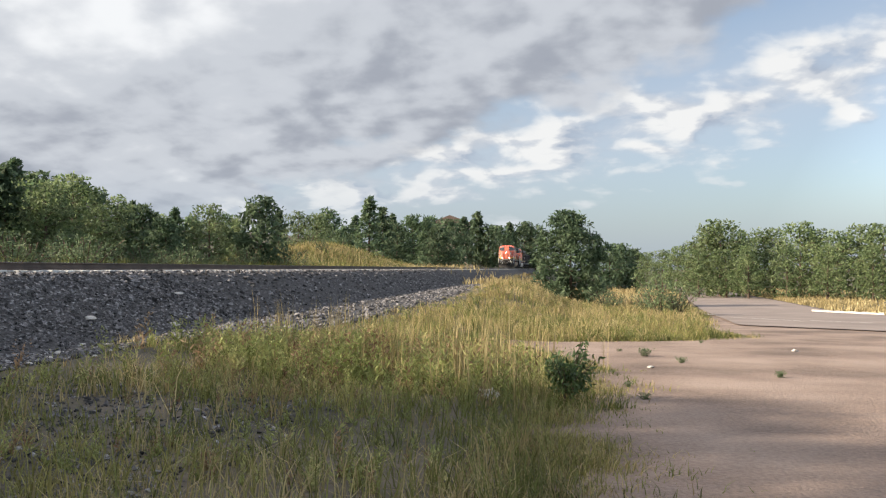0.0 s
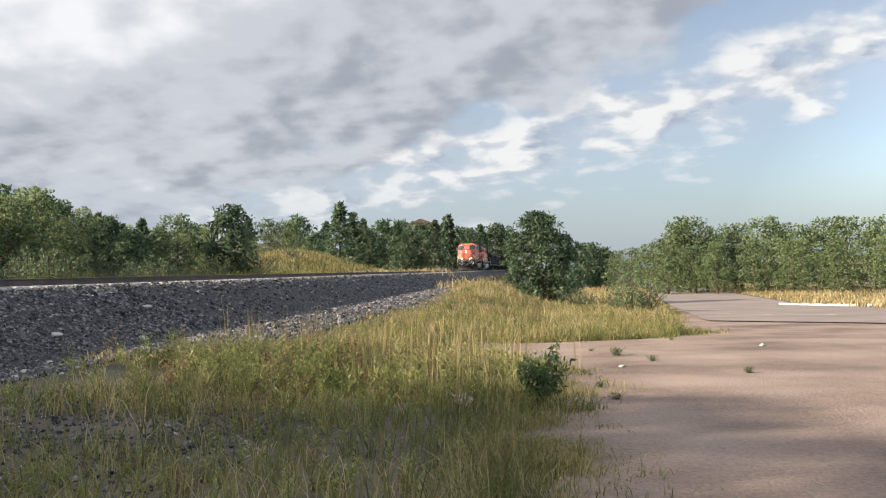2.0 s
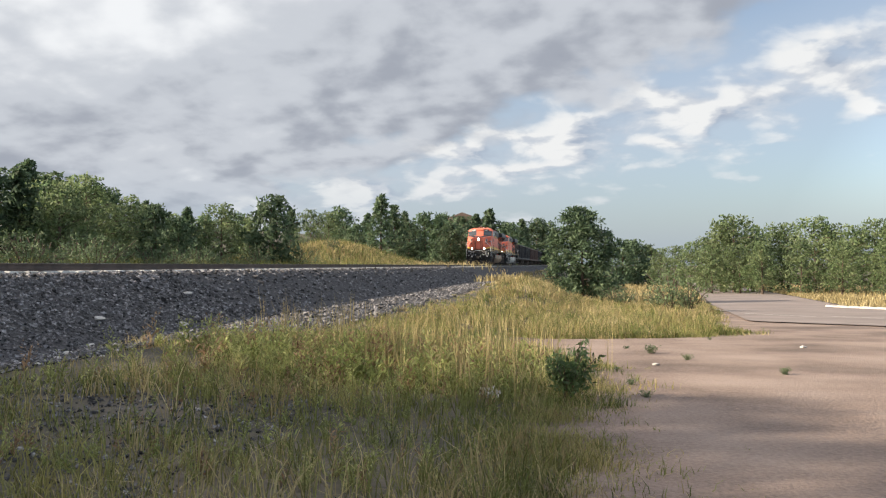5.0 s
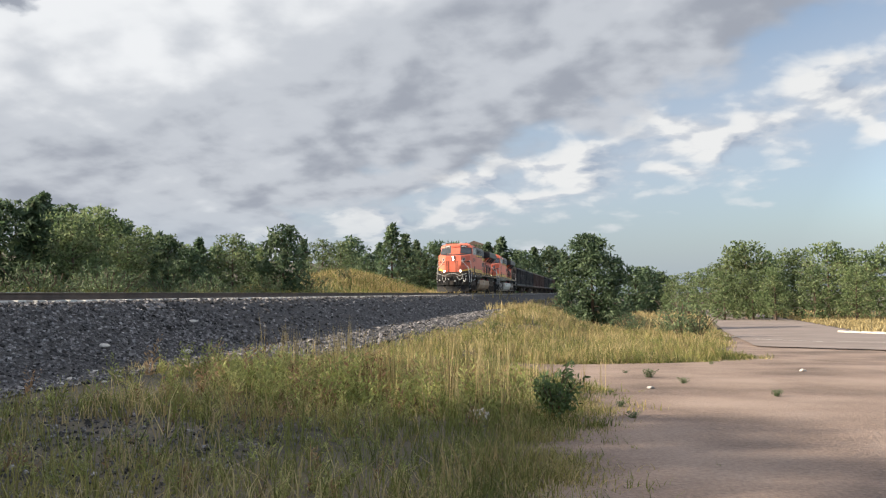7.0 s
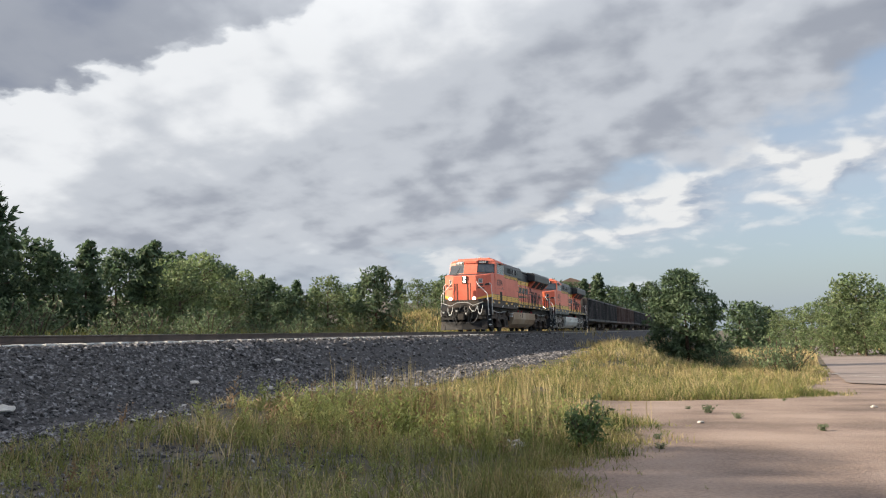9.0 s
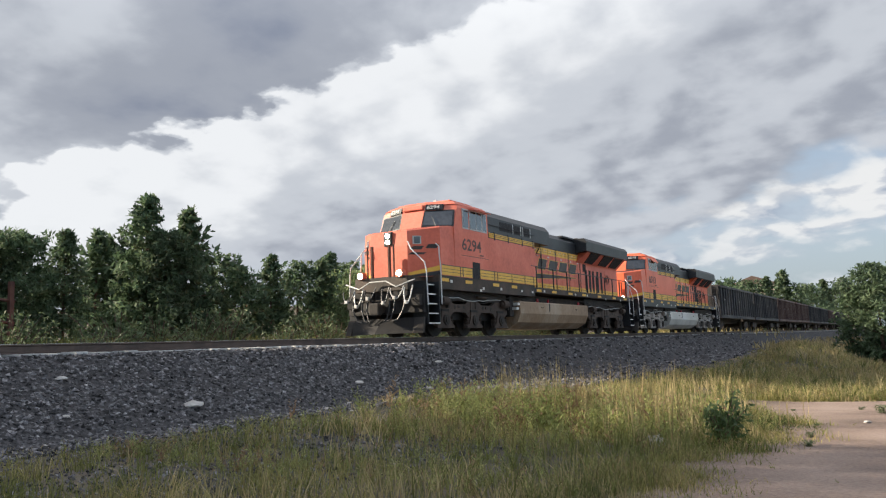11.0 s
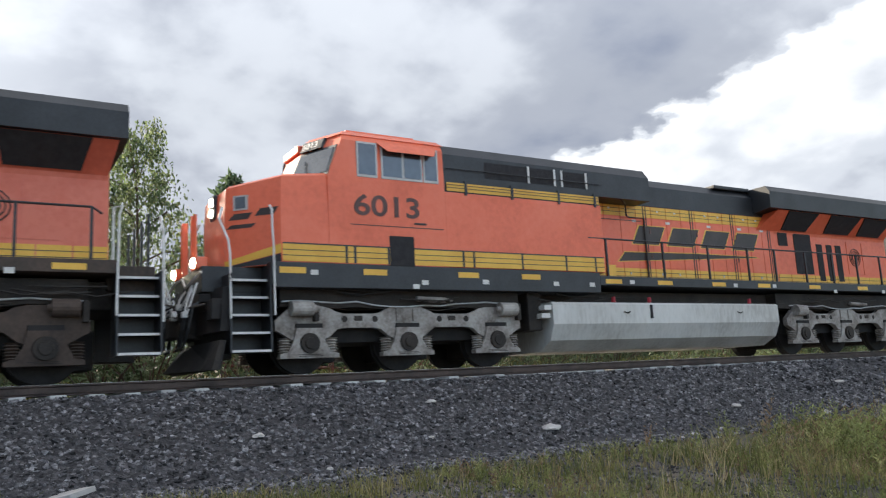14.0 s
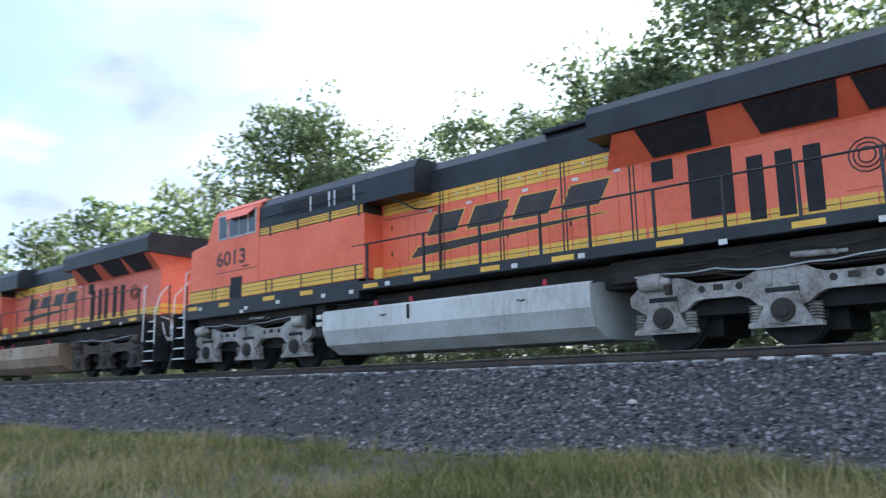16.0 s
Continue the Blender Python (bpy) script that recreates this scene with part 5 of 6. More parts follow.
            loft(bm, [[(s * 1.49, -4.1, 4.31), (s * 1.49, -2.62, 4.31), (s * 1.5, -2.62, 4.33), (s * 1.5, -4.1, 4.33)], [(s * 1.72, -4.0, 4.26), (s * 1.72, -2.7, 4.26), (s * 1.72, -2.7, 4.28), (s * 1.72, -4.0, 4.28)]])
            part("sunshade", bm, paint, root)
    # nothing is cut into the cab: the recess is only its shade as colour
    slab("step_recess", M["mesh_dark"], root, rect(-3.83, -3.31, 1.93, 2.50), 1.5, 0.012, "flat dark panel painted as a shaded step recess")
    slab("seam", M["logo"], root, rect(-4.62, -2.62, 2.675, 2.69), 1.5, 0.004)
    slab("grab_iron", M["logo"], root, rect(-3.28, -3.02, 2.745, 2.78), 1.5, 0.02)
    for s, base in ((1, EAST), (-1, WEST)):
        m = base.copy()
        m.translation = (s * 1.503, -4.54 if s > 0 else -3.16, 2.86)
        lettering("road_number", number, M["faded_black"], root, m, 0.41, 1.38, label="dark painted digits")
    # full-width panels behind the cab
    bm = bmesh.new()
    box(bm, -1.49, 1.49, -2.56, 1.55, 1.94, 3.47, 0.02)
    part("equipment_cab", bm, paint, root, "flush orange equipment panel")
    bm = bmesh.new()
    prism(bm, [(-1.47, 3.69), (1.47, 3.69), (1.47, 4.25), (1.3, 4.47), (-1.3, 4.47), (-1.47, 4.25)], "y", -2.56, 3.15)
    box(bm, -1.475, 1.475, -2.56, 1.53, 3.46, 3.72)
    part("blower_housing", bm, M["black"], root, "black upper housing")
    for y0, y1 in ((-1.55, -0.45), (-0.38, 0.27), (0.52, 1.15)):
        slab("grille", M["mesh_dark"], root, rect(y0, y1, 3.83, 4.17), 1.47, 0.006, "dark wire grille")
    for y in (-0.42, 0.29, 0.49, 1.19):
        slab("grille_post", M["white"] if awning else M["steel"], root, rect(y - 0.025, y + 0.025, 3.82, 4.19), 1.472, 0.014)
    for s in (1, -1):
        bm = bmesh.new()
        tube(bm, [(s * 1.52, -2.5, 3.95), (s * 1.52, 1.6, 3.95)], 0.012, 6)
        part("grab_rail", bm, M["black"], root)
    slab("yellow_band", M["yellow"], root, rect(-2.50, 1.5, 3.49, 3.665), 1.492, 0.006, "yellow stripe")
    slab("yellow_band", M["yellow"], root, rect(-5.93, 1.5, 1.955, 2.26), 1.5, 0.006, "yellow stripe")
    for z in (2.05, 2.15, 3.55, 3.61):
        slab("pinstripe", M["black"], root, rect(-5.93 if z < 3 else -2.5, 1.5, z, z + 0.013), 1.506, 0.003)
    slab("pinstripe", M["black"], root, rect(-5.93, 1.5, 2.26, 2.285), 1.5, 0.008)
    for y in (-4.72, -4.55, -3.86, -2.2, -1.95, -0.75, 0.42, 1.25):
        slab("stripe_gap", M["black"], root, rect(y - 0.022, y + 0.022, 1.95, 2.27), 1.5, 0.011)
    for y in (-2.05, -0.9, 0.35, 1.38):
        slab("bracket", M["black"], root, rect(y - 0.03, y + 0.03, 3.42, 3.72), 1.48, 0.03)
    # engine hood with its doors
    bm = bmesh.new()
    prism(bm, [(-0.92, 1.86), (0.92, 1.86), (0.92, 4.2), (0.72, 4.42), (-0.72, 4.42), (-0.92, 4.2)], "y", 1.55, 13.62)
    part("engine_hood", bm, paint, root, "orange engine hood")
    bm = bmesh.new()
    prism(bm, [(-0.94, 3.72), (0.94, 3.72), (0.94, 4.22), (0.74, 4.44), (-0.74, 4.44), (-0.94, 4.22)], "y", 2.41, 8.0)
    part("hood_top", bm, M["black"], root, "black hood top")
    edges = [1.62 + i * 0.515 for i in range(14)]
    for y0, y1 in zip(edges, edges[1:]):
        slab("hood_door", paint, root, rect(y0 + 0.008, y1 - 0.008, 2.20, 3.40), 0.92, 0.012)
        slab("yellow_band", M["yellow"], root, rect(y0 + 0.012, y1 - 0.012, 1.88, 2.17), 0.92, 0.013)
        slab("yellow_band", M["yellow"], root, rect(y0 + 0.012, y1 - 0.012, 3.43, 3.71), 0.92, 0.013)
    for y in (3.42, 5.05, 6.58, 8.05):
        slab("door_post", M["logo"], root, rect(y - 0.014, y + 0.014, 1.87, 3.72), 0.932, 0.010)
        slab("door_post", M["logo"], root, rect(y + 0.07, y + 0.095, 1.87, 3.72), 0.932, 0.008)
    for y in (2.3, 2.85, 3.9, 4.5, 5.6, 6.1, 7.1, 7.6):
        slab("latch", M["plate"], root, rect(y - 0.03, y + 0.03, 3.58, 3.62), 0.934, 0.012)
        slab("latch", M["steel"], root, rect(y - 0.02, y + 0.02, 2.02, 2.07), 0.934, 0.012)
    for z in (1.97, 2.07, 3.52, 3.61):
        slab("pinstripe", M["black"], root, rect(1.62, 8.3, z, z + 0.012), 0.934, 0.003)
    # the painted emblem: four slanted blocks and a long wedge
    for y0, wide in ((3.0, 0.86), (4.16, 0.92), (5.36, 0.88), (6.55, 0.84)):
        slab("emblem_edge", M["yellow"], root, [(y0 - 0.05, 2.75), (y0 + wide + 0.01, 2.75), (y0 + wide + 0.285, 3.24), (y0 + 0.22, 3.24)], 0.933, 0.002, "thin yellow outline")
        slab("emblem", M["logo"], root, [(y0, 2.77), (y0 + wide, 2.77), (y0 + wide + 0.25, 3.22), (y0 + 0.25, 3.22)], 0.933, 0.004, "dark slanted painted block")
    slab("emblem_edge", M["yellow"], root, [(2.44, 2.31), (7.6, 2.575), (7.45, 2.615), (5.0, 2.62), (2.70, 2.57)], 0.933, 0.002, "thin yellow outline")
    slab("emblem", M["logo"], root, [(2.5, 2.33), (7.5, 2.585), (7.4, 2.60), (5.0, 2.60), (2.72, 2.55)], 0.933, 0.004, "long dark painted wedge")
    for y in (3.1, 4.24, 5.72, 6.9, 7.8):
        slab("data_plate", M["plate"], root, rect(y - 0.07, y + 0.07, 3.30, 3.36), 0.932, 0.006)
    for y in (1.9, 3.6, 5.25, 6.75):
        for z in (2.5, 3.1):
            slab("door_hinge", M["faded_black"], root, rect(y - 0.02, y + 0.02, z - 0.06, z + 0.06), 0.932, 0.018)
    slab("battery_door", paint, root, rect(1.66, 2.42, 2.30, 3.30), 0.932, 0.012, "flush battery door")
    slab("panel_seam", M["faded_black"], root, rect(1.66, 3.3, 3.32, 3.335), 0.932, 0.014)
    # hood roof details
    bm = bmesh.new()
    cone(bm, (0, 5.2, 4.43), (0, 5.2, 4.52), 0.3, 0.3, 16)
    part("exhaust", bm, M["black"], root)
    boxes("roof_box", M["black"], root, "", (-0.9, 0.9, 6.15, 7.54, 4.40, 4.50), bevel=0.03)
    boxes("roof_hatch", M["black"], root, "", (-0.2, 0.2, 3.3, 3.7, 4.42, 4.5), bevel=0.02)
    bm = bmesh.new()
    tube(bm, [(1.44, 2.2, 3.72), (1.3, 2.5, 3.60), (1.05, 2.75, 3.42), (0.97, 2.9, 3.40), (0.97, 3.4, 3.40), (0.97, 3.4, 1.9)], 0.02, 7)
    part("conduit", bm, M["logo"], root)
    # radiator: overhanging wings, slanted screens, louvred sides
    bm = bmesh.new()
    prism(bm, [(-1.5, 3.86), (-0.9, 3.80), (0.9, 3.80), (1.5, 3.86), (1.52, 4.30), (1.40, 4.46), (-1.40, 4.46), (-1.52, 4.30)], "y", 7.55, 13.82)
    part("radiator_wing", bm, M["black"], root, "black overhanging radiator wing")
    boxes("radiator_fan", M["grime"], root, "fan guards on the roof", (-1.0, 1.0, 7.75, 10.6, 4.46, 4.52), bevel=0.02)
    for s in (1, -1):
        bm = bmesh.new()
        loft(bm, [[(s * 0.9, 7.6, 3.2), (s * 0.9, 13.6, 3.2), (s * 0.5, 13.6, 3.2), (s * 0.5, 7.6, 3.2)], [(s * 0.94, 7.6, 3.36), (s * 0.94, 13.6, 3.36), (s * 0.5, 13.6, 3.36), (s * 0.5, 7.6, 3.36)],
                  [(s * 1.40, 8.0, 3.85), (s * 1.40, 13.7, 3.85), (s * 0.5, 13.7, 3.85), (s * 0.5, 8.0, 3.85)]])
        part("radiator_body", bm, paint, root)
        for y0, y1 in ((8.45, 9.75), (10.35, 11.75), (11.95, 13.3)):
            bm = bmesh.new()
            loft(bm, [[(s * 1.005, y0 + 0.12, 3.39), (s * 1.005, y1 - 0.12, 3.39), (s * 0.93, y1 - 0.12, 3.42), (s * 0.93, y0 + 0.12, 3.42)],
                      [(s * 1.43, y0, 3.835), (s * 1.43, y1, 3.835), (s * 1.37, y1, 3.845), (s * 1.37, y0, 3.845)]])
            part("screen", bm, M["mesh_dark"], root, "dark radiator screen")
    slab("louvre", M["mesh_dark"], root, rect(8.48, 8.88, 2.97, 3.36), 0.92, 0.014, "dark louvred opening")
    if awning:
        slab("louvre", M["mesh_dark"], root, rect(9.16, 9.92, 2.20, 3.36), 0.92, 0.014, "dark louvred opening")
        slots = (10.16, 10.62, 11.05)
    else:
        slots = (8.75, 9.28, 9.75, 10.4, 10.95)
    for y in slots:
        slab("louvre", M["mesh_dark"], root, rect(y, y + 0.26, 2.02, 3.08), 0.92, 0.014, "dark louvred opening")
    slab("fan_door", paint, root, rect(11.6, 12.3, 2.25, 3.2), 0.92, 0.014)
    slab("fan_door", paint, root, rect(12.36, 12.92, 2.25, 3.2), 0.92, 0.014)
    for s in (1, -1):
        bm = bmesh.new()
        for r in (0.26, 0.19, 0.12):
            pts = [(s * 0.945, 11.95 + r * math.cos(a * 0.5236), 2.75 + r * math.sin(a * 0.5236)) for a in range(13)]
            tube(bm, pts, 0.011, 5)
        part("blower_guard", bm, M["logo"], root)
    edges = [8.35 + i * 0.5275 for i in range(11)]
    for y0, y1 in zip(edges, edges[1:]):
        slab("yellow_band", M["yellow"], root, rect(y0 + 0.012, min(13.62, y1) - 0.012, 1.88, 2.17), 0.92, 0.013)
    for z in (1.97, 2.07):
        slab("pinstripe", M["black"], root, rect(8.3, 13.6, z, z + 0.012), 0.934, 0.003)
    # rear end face
    bm = bmesh.new()
    for z in (1.95, 2.12):
        box(bm, -0.9, 0.9, 13.62, 13.632, z, z + 0.12)
    part("yellow_band", bm, M["yellow"], root)
    # walkway handrails
    posts = (1.62, 3.39, 4.94, 6.41, 7.48, 8.75, 9.95, 11.1, 12.25, 13.3)
    for s in (1, -1):
        for y in posts:
            bm = bmesh.new()
            box(bm, *sorted((s * 1.455, s * 1.495)), y - 0.022, y + 0.022, 1.7, 2.70)
            part("handrail_post", bm, M["black"], root)
        bm = bmesh.new()
        tube(bm, [(s * 1.475, 1.1, 2.72), (s * 1.475, 13.3, 2.70), (s * 1.475, 13.45, 2.60)], 0.02, 8)
        part("handrail", bm, M["black"], root)
    for x in (-0.95, -0.35, 0.35, 0.95):
        boxes("handrail_post", M["black"], root, "", (x - 0.02, x + 0.02, 14.22, 14.26, 1.86, 2.75))
    # reflectors, plates and lights on the sill
    for y in (-5.75, -4.15, -2.1, -0.55, 1.75, 3.35, 5.2, 6.9, 9.0, 11.2, 13.0):
        slab("reflector", M["yellow"], root, rect(y - 0.24, y + 0.24, 1.70, 1.80) if y > 1.3 else rect(y - 0.24, y + 0.24, 1.74, 1.85), 1.5, 0.006, "amber reflector strip")
    for y, z in ((-5.35, 1.72), (-3.1, 1.58), (-1.7, 1.62), (0.1, 1.62), (1.1, 1.62), (2.3, 1.70), (5.8, 1.69), (7.3, 1.70), (9.9, 1.6), (12.2, 1.62), (-3.3, 1.5)):
        slab("sill_plate", M["plate"], root, rect(y - 0.07, y + 0.07, z, z + 0.09), 1.5, 0.01)
    for y in (1.8, 2.9, 6.4):
        for s in (1, -1):
            bm = bmesh.new()
            cone(bm, (s * 1.38, y, 1.3), (s * 1.38, y, 1.42), 0.05, 0.04, 10)
            part("filler_cap", bm, M["red"], root, "red filler cap")
    slab("battery_box", M["yellow"], root, rect(1.72, 1.98, 1.9, 2.15), 1.3, 0.06)
    # fuel tank
    bm = bmesh.new()
    prism(bm, [(-1.40, 1.29), (-1.45, 1.24), (-1.45, 0.82), (-1.30, 0.48), (-0.9, 0.26), (0.9, 0.26), (1.30, 0.48), (1.45, 0.82), (1.45, 1.24), (1.40, 1.29)], "y", 0.0, 7.4)
    tk = part("fuel_tank", bm, tank, root, "long fuel tank with bevelled underside")
    slab("sight_gauge", M["mesh_dark"], tk, rect(2.83, 2.91, 0.93, 1.24), 1.45, 0.012, "dark fuel gauge")
    slab("tank_seam", tank, tk, rect(2.86, 2.88, 0.84, 1.26), 1.45, 0.006)
    for y in (2.1, 5.9):
        for s in (1, -1):
            bm = bmesh.new()
            tube(bm, [(s * 1.47, y - 0.09, 1.08), (s * 1.485, y, 1.05), (s * 1.47, y + 0.09, 1.08)], 0.014, 6)
            part("tank_handle", bm, M["grime"], tk)
    for s in (1, -1):
        boxes("tank_bracket", M["plate"], root, "", (*sorted((s * 1.15, s * 1.42)), -0.28, -0.06, 0.95, 1.05))
        boxes("tank_bracket", M["plate"], root, "", (*sorted((s * 1.2, s * 1.45)), -0.22, -0.04, 1.12, 1.22))
    bm = bmesh.new()
    rng = random.Random(int(number))
    for s in (1, -1):
        for k in range(16):
            y = rng.uniform(-6, 13)
            z = rng.uniform(1.3, 1.5)
            tube(bm, [(s * 1.33, y, z), (s * 1.35, y + 0.5, z - rng.uniform(0, 0.1)), (s * 1.33, y + 1.1, z + rng.uniform(-0.05, 0.05))], 0.016, 5)
    tagged(part("pipe_run", bm, M["grime"], root), kind="stuff")
    wheel_truck(root, (-5.37, -3.38, -1.33), truck_paint, 1)
    wheel_truck(root, (8.68, 10.64, 12.73), truck_paint, -1)
    return root


def hopper(mat, label):
    """An open coal gondola: ribbed sides, top chord, sloped tub, end ladder and two trucks; its front coupler is at y = 0."""
    root = tagged(new("coal_car"), label, "railway wagon", "coal cars of the train")
    L = 16.2
    bm = bmesh.new()
    prism(bm, [(0.55, 1.25), (L - 0.55, 1.25), (L - 0.5, 3.62), (0.5, 3.62)], "x", -1.5, 1.5)
    part("body", bm, mat, root)
    for s in (1, -1):
        for k in range(15):
            y = 0.75 + (L - 1.5) * k / 14
            bm = bmesh.new()
            box(bm, *sorted((s * 1.49, s * 1.61)), y - 0.06, y + 0.06, 1.2, 3.5)
            part("rib", bm, mat, root)
        bm = bmesh.new()
        box(bm, *sorted((s * 1.46, s * 1.62)), 0.45, L - 0.45, 3.48, 3.66, 0.02)
        part("top_chord", bm, mat, root)
        bm = bmesh.new()
        box(bm, *sorted((s * 1.42, s * 1.6)), 0.35, L - 0.35, 1.05, 1.3, 0.02)
        part("side_sill", bm, mat, root)
        for y in (2.5, 9.0):
            boxes("stencil_plate", M["plate"], root, "", (*sorted((s * 1.5, s * 1.506)), y, y + 0.55, 2.5, 2.62))
    for y, s in ((0.42, -1), (L - 0.42, 1)):
        for x in (-1.18, 1.18):
            bm = bmesh.new()
            for q in (x - 0.27, x + 0.27):
                box(bm, q - 0.04, q + 0.04, y - 0.05, y + 0.05, 1.05, 3.62)
            for k in range(7):
                box(bm, x - 0.27, x + 0.27, y - 0.015, y + 0.015, 1.2 + k * 0.36, 1.23 + k * 0.36)
            part("end_ladder", bm, mat, root)
        bm = bmesh.new()
        box(bm, -0.12, 0.12, *sorted((y, y + s * 0.42)), 0.78, 1.0)
        part("coupler", bm, M["grime"], root)
    boxes("centre_sill", M["grime"], root, "", (-0.35, 0.35, 0.4, L - 0.4, 0.75, 1.25))
    boxes("coal_load", M["grime"], root, "black coal heaped inside", (-1.4, 1.4, 0.8, L - 0.8, 3.4, 3.72), bevel=0.12)
    for c in (2.3, L - 2.3):
        truck = new("truck")
        truck.parent = root
        for s in (1, -1):
            bm = bmesh.new()
            prism(bm, [(c - 1.15, 0.42), (c - 0.55, 0.42), (c - 0.3, 0.28), (c + 0.3, 0.28), (c + 0.55, 0.42), (c + 1.15, 0.42), (c + 1.1, 0.68), (c + 0.4, 0.88), (c - 0.4, 0.88), (c - 1.1, 0.68)], "x", s * 0.95, s * 1.1)
            part("side_frame", bm, M["truck_brown_shaded"], truck)
            for a in (c - 0.88, c + 0.88):
                bm = bmesh.new()
                cone(bm, (s * 0.7, a, 0.457), (s * 0.82, a, 0.457), 0.457, 0.457, 20)
                cone(bm, (s * 0.66, a, 0.457), (s * 0.7, a, 0.457), 0.485, 0.485, 20)
                part("wheel", bm, M["grime"], truck)
        bm = bmesh.new()
        box(bm, -1.0, 1.0, c - 0.25, c + 0.25, 0.5, 0.85)
        for a in (c - 0.88, c + 0.88):
            cone(bm, (-0.7, a, 0.457), (0.7, a, 0.457), 0.09, 0.09, 10)
        part("bolster", bm, M["grime"], truck)
    return root


def make_train():
    train = [(locomotive("6294", M["tank_brown"], M["truck_brown_shaded"], M["orange_old"], False, "faded orange diesel freight locomotive with a brown fuel tank"), 0.0),
             (locomotive("6013", M["tank_grey"], M["truck_grey"], M["orange"], True, "bright orange diesel freight locomotive with a pale grey fuel tank"), 22.3)]
    black = hopper(M["coal_car"], "black ribbed open coal wagon behind the locomotives")
    brown = hopper(M["maroon_car"], "maroon-brown ribbed open coal wagon in the train")
    start, gap = 36.95, 16.35
    for i in range(11):
        model = brown if i in (2, 3, 6, 9) else black
        first = i in (0, 2)
        car = model if first else copy_thing(model, pose(0, 0, 0))
        train.append((car, start + gap * i))
    return train


make_track()
TRAIN = make_train()
stones("ballast_stones", 62000, 1.25, 5.2, -11, 19, 0.037, M["stone"], "grey crushed stone ballast beside the track", 3)
stones("south_ballast_stones", 7000, 1.2, 4.8, -44, -11, 0.058, M["stone"], "grey crushed stone ballast beside the track", 6)
stones("far_ballast_stones", 11000, 1.2, 6.8, 16, 70, 0.06, M["stone"], "grey crushed stone ballast beside the track", 4, lean=1.5)
stones("lot_gravel", 7000, 11.5, 22, 3, 26, 0.019, M["pale_gravel"], "small pale gravel strewn over the lot", 7, lean=1.4)
stones("loose_gravel", 6500, 4.9, 9.8, 1.5, 8.2, 0.021, M["stone"], "loose grey gravel among the weeds", 5)


def pale_rock(x, y, size, seed, label, category="rock"):
    rng = random.Random(seed)
    bm = bmesh.new()
    bmesh.ops.create_icosphere(bm, subdivisions=2, radius=1.0)
    for v in bm.verts:
        d = 1 + 0.35 * noise.noise(v.co * 1.3 + Vector((seed, 0, 0)))
        v.co = Vector((v.co.x * size * d, v.co.y * size * 0.7 * d, max(-0.3, v.co.z) * size * 0.45 * d))
    ob = tagged(new("rock", mesh_of("rock", bm, M["pale_stone"])), label, category, "pale rocks on the ballast")
    ob.matrix_basis = pose(x, y, ground_z(x, y) + size * 0.16 + 0.02, 0, 0, rng.uniform(0, 360))


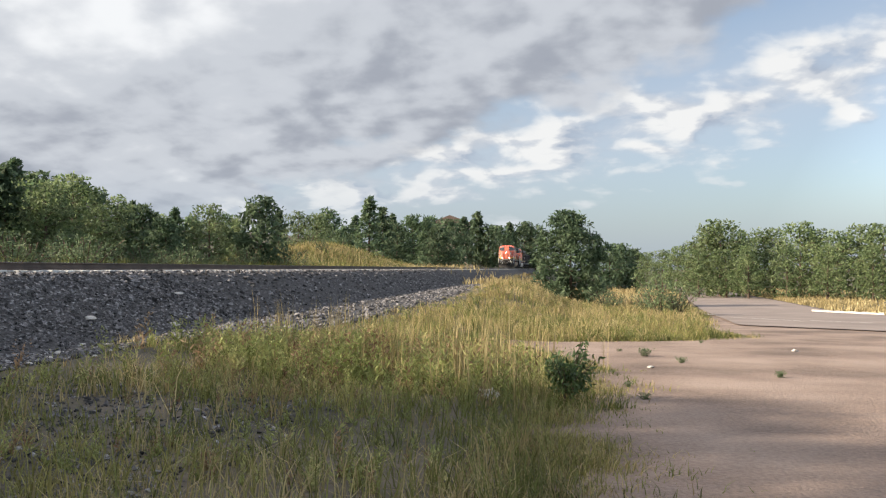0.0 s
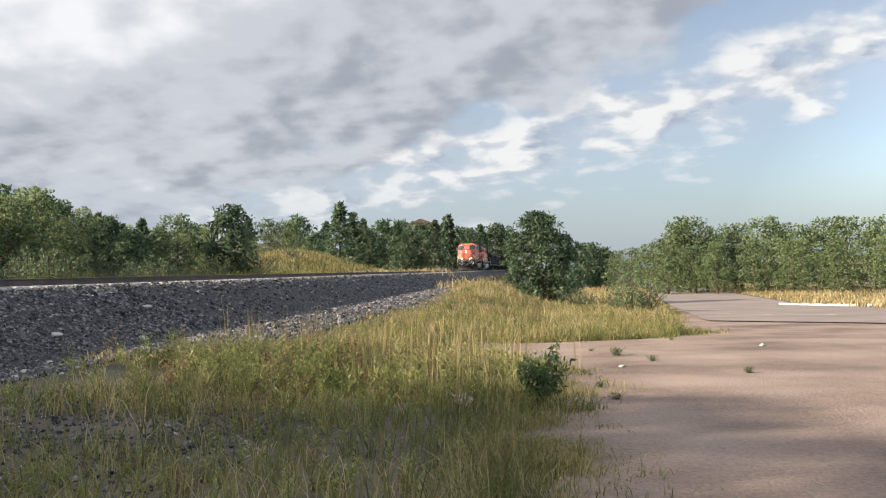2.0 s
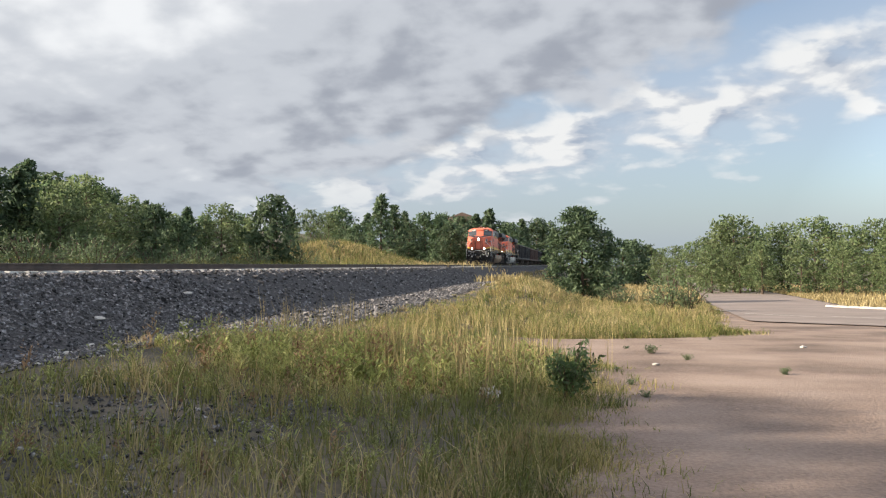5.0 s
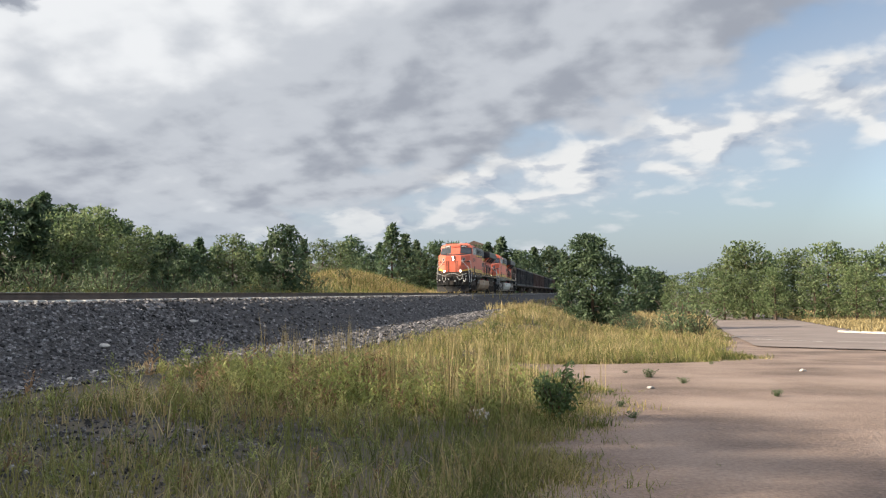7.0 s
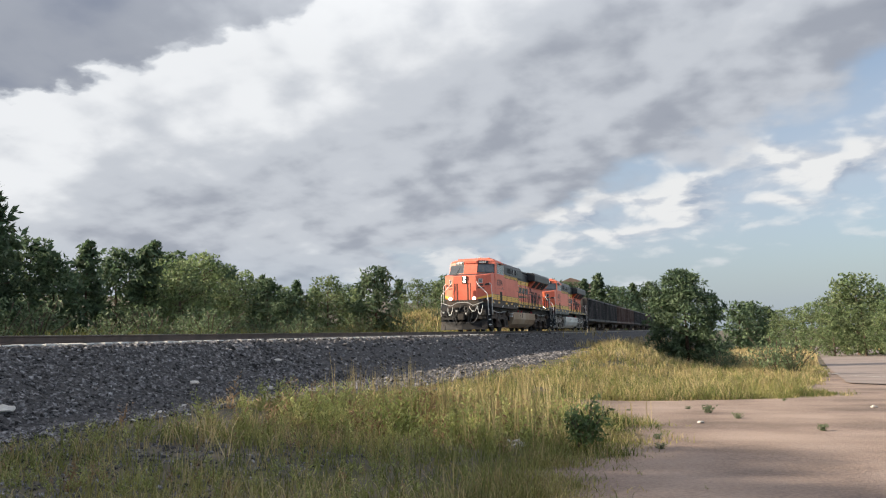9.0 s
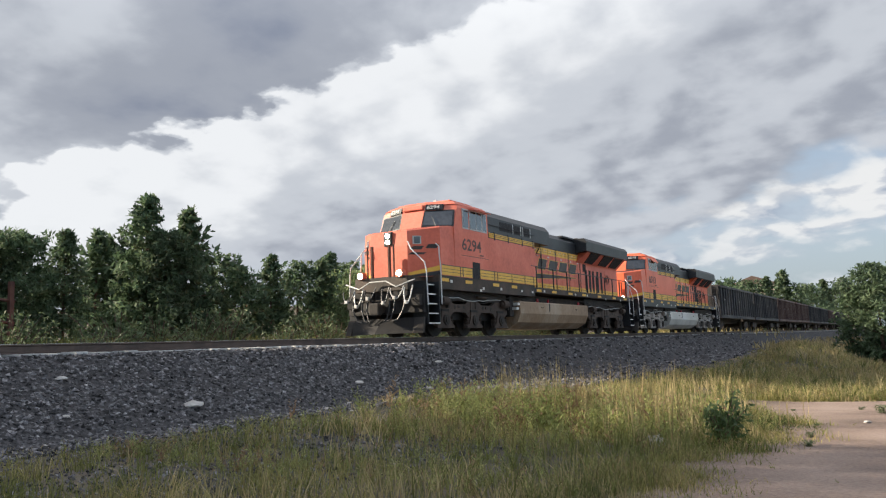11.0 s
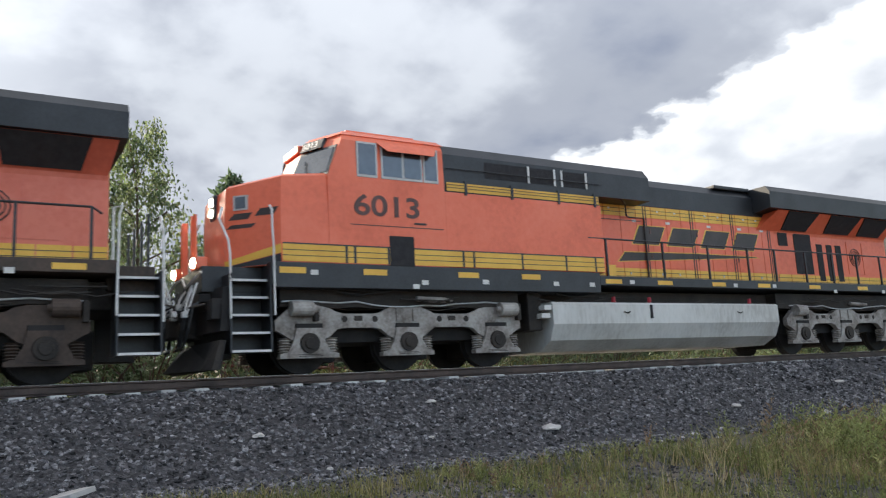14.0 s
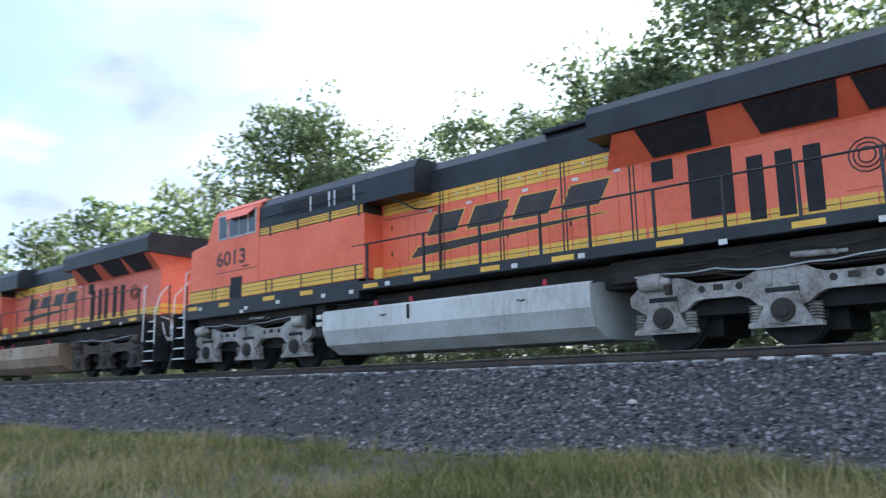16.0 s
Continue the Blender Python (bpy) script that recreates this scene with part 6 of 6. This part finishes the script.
def make_litter():
    for i, (x, y, size) in enumerate(((3.67, 8.1, 0.17), (3.5, 13.0, 0.14), (5.1, 9.2, 0.05), (4.7, 10.4, 0.09), (5.2, 10.9, 0.05), (4.3, 11.6, 0.07), (3.2, 3.2, 0.10), (2.6, 6.4, 0.09), (3.9, -2.6, 0.12), (3.0, -6.5, 0.12),
                                      (4.0, 15.2, 0.13), (4.9, 9.9, 0.06), (5.4, 10.2, 0.05), (2.9, 17.5, 0.12), (4.1, 3.9, 0.07), (3.4, -0.9, 0.08), (3.6, 5.8, 0.07))):
        pale_rock(x, y, size, i + 1, "pale broken rock lying on the grey ballast")
    # a broken pale slab on the ballast
    bm = bmesh.new()
    prism(bm, [(-0.32, -0.12), (0.1, -0.16), (0.34, -0.02), (0.12, 0.1), (-0.2, 0.13)], "z", 0.0, 0.06)
    slab_ob = tagged(new("stone_slab", mesh_of("stone_slab", bm, M["pale_stone"])), "broken pale flat slab lying on the ballast", "slab")
    slab_ob.matrix_basis = pose(4.2, 0.62, ground_z(4.2, 0.62) + 0.05, 8, -12, 60)
    # a crumpled bag in the weeds and a piece of litter on the lot
    for x, y, size, name, label in ((11.2, 9.0, 0.11, "plastic_bag", "crumpled white plastic bag in the weeds"), (13.45, 13.1, 0.05, "paper_litter", "crumpled pale paper litter on the gravel lot"), (16.9, 17.6, 0.06, "paper_litter", "scrap of white paper on the gravel lot"),
                                    (10.9, 17.2, 0.06, "drink_can", "white crushed drink can at the edge of the lot")):
        bm = bmesh.new()
        bmesh.ops.create_icosphere(bm, subdivisions=3, radius=size)
        for v in bm.verts:
            v.co *= 1 + 0.9 * noise.noise(v.co * 22 + Vector((x, y, 0)))
            v.co.z *= 0.5 if name == "plastic_bag" else 0.45
        ob = tagged(new(name, mesh_of(name, bm, M["pale_stone"])), label, "litter")
        ob.matrix_basis = pose(x, y, ground_z(x, y) + size * 0.25 + 0.03, 0, 0, x * 40)
    # a dark weedy bush at the lot's edge and smaller tufts on the bare ground
    dark = shrub("weed_bush", 0.75, 71, "dark green weedy bush at the edge of the gravel lot", "weed", 0.55, 0.07)
    dark.matrix_basis = pose(12.1, 8.75, ground_z(12.1, 8.75))
    small = shrub("weed_tuft", 0.22, 72, "small weed tuft on bare gravel", "shrub", 0.9, 0.08)
    small.matrix_basis = pose(13.6, 15.6, ground_z(13.6, 15.6))
    for i, (x, y) in enumerate(((12.8, 12.3), (13.2, 16.9), (12.9, 10.4), (14.1, 14.2), (12.0, 16.2), (15.4, 20.2), (13.0, 9.2), (15.2, 12.0))):
        tagged(copy_thing(small, pose(x, y, ground_z(x, y), 0, 0, i * 70) @ Matrix.Scale(0.36 + 0.1 * (i % 4), 4)), group="weed tufts on the lot")


def make_roadside():
    # the pale concrete kerb across the road
    kerb = tagged(new("kerb"), "pale concrete kerb along the road", "kerb", kind="structure")
    for i in range(22):
        y0 = 57.5 - i * 1.6
        x0 = 28.7 + max(0, 57.5 - y0) * 0.16 + max(0, 50 - y0) * 0.25
        y1 = y0 - 1.58
        x1 = 28.7 + max(0, 57.5 - y1) * 0.16 + max(0, 50 - y1) * 0.25
        bm = bmesh.new()
        z = ground_z(x0, y0)
        loft(bm, [[(x0, y0, z - 0.1), (x0 + 0.3, y0, z - 0.1), (x0 + 0.3, y0, z + 0.2), (x0 + 0.04, y0, z + 0.2)], [(x1, y1, z - 0.1), (x1 + 0.3, y1, z - 0.1), (x1 + 0.3, y1, z + 0.2), (x1 + 0.04, y1, z + 0.2)]])
        part("kerbstone", bm, M["concrete"], kerb)
    for i, (x0, y0, x1, y1) in enumerate(((20.3, 41.5, 22.4, 36.6), (22.9, 37.5, 24.6, 35.0), (19.9, 52, 20.3, 45))):
        bm = bmesh.new()
        steps = 12
        d = Vector((x1 - x0, y1 - y0)).normalized()
        n = Vector((-d.y, d.x)) * 0.07
        rows = []
        for k in range(steps + 1):
            p = Vector((x0, y0)).lerp(Vector((x1, y1)), k / steps)
            rows.append([bm.verts.new((p.x + n.x, p.y + n.y, ground_z(p.x + n.x, p.y + n.y) + 0.075)), bm.verts.new((p.x - n.x, p.y - n.y, ground_z(p.x - n.x, p.y - n.y) + 0.075))])
        for a, b in zip(rows, rows[1:]):
            bm.faces.new((a[0], a[1], b[1], b[0]))
        tagged(new("road_marking", mesh_of("road_marking", bm, M["paint_line"])), "faded white line painted on the road", "road marking", kind="structure")


def make_far():
    # a rusty railing and ramp behind the track
    rail = tagged(new("railing"), "rusty red steel railing among the trees", "railing")
    for k in range(7):
        x, y = -12.5 - k * 0.25, 3.0 + k * 2.1
        boxes("railing_post", M["rust"], rail, "", (x - 0.08, x + 0.08, y - 0.08, y + 0.08, ground_z(x, y) - 0.1, 2.6 + (1.6 if k == 2 else 0.0)))
    for z in (0.9, 1.7, 2.5):
        bm = bmesh.new()
        tube(bm, [(-12.4, 2.9, z), (-14.1, 15.8, z - 0.6)], 0.06, 6)
        part("railing_bar", bm, M["rust"], rail)
    # a house on the wooded rise and a low building beyond the road trees
    for x, y, z, w, d, h, label in ((-22, 236, 13.5, 11, 8, 3.2, "brown house with a low roof on the wooded rise"), (172, 372, 2.0, 44, 14, 8, "pale flat building beyond the trees")):
        house = tagged(new("house" if x < 0 else "building"), label, "house" if x < 0 else "building")
        g = ground_z(x, y)
        boxes("wall", M["wall_far"], house, "", (x - w / 2, x + w / 2, y - d / 2, y + d / 2, g - 0.5, z))
        bm = bmesh.new()
        rise = 2.2 if x < 0 else 0.6
        prism(bm, [(x - w / 2 - 0.6, z), (x + w / 2 + 0.6, z), (x + 0.2, z + rise), (x - 0.2, z + rise)], "y", y - d / 2 - 0.6, y + d / 2 + 0.6)
        part("roof", bm, M["roof_far"], house)
        for k in range(3):
            wx = x - w / 3 + k * w / 3
            boxes("window", M["glass"], house, "", (wx - w * 0.07, wx + w * 0.07, y - d / 2 - 0.03, y - d / 2 + 0.05, z - 2.2, z - 0.8))


make_litter()
make_roadside()
make_far()
make_grass()
make_trees()


# ---- what moves ----
def motions():
    for ob, offset in TRAIN:
        walk(ob, [(t * 0.5, pose(0, train_y(t * 0.5) + offset, 0)) for t in range(33)])
    # the driving wheels roll without slipping
    for wheel, y in WHEELS:
        walk(wheel, [(k * 0.1, pose(0, y, 0.533, math.degrees(SPEED * k * 0.1 / 0.533))) for k in range(161)])


motions()
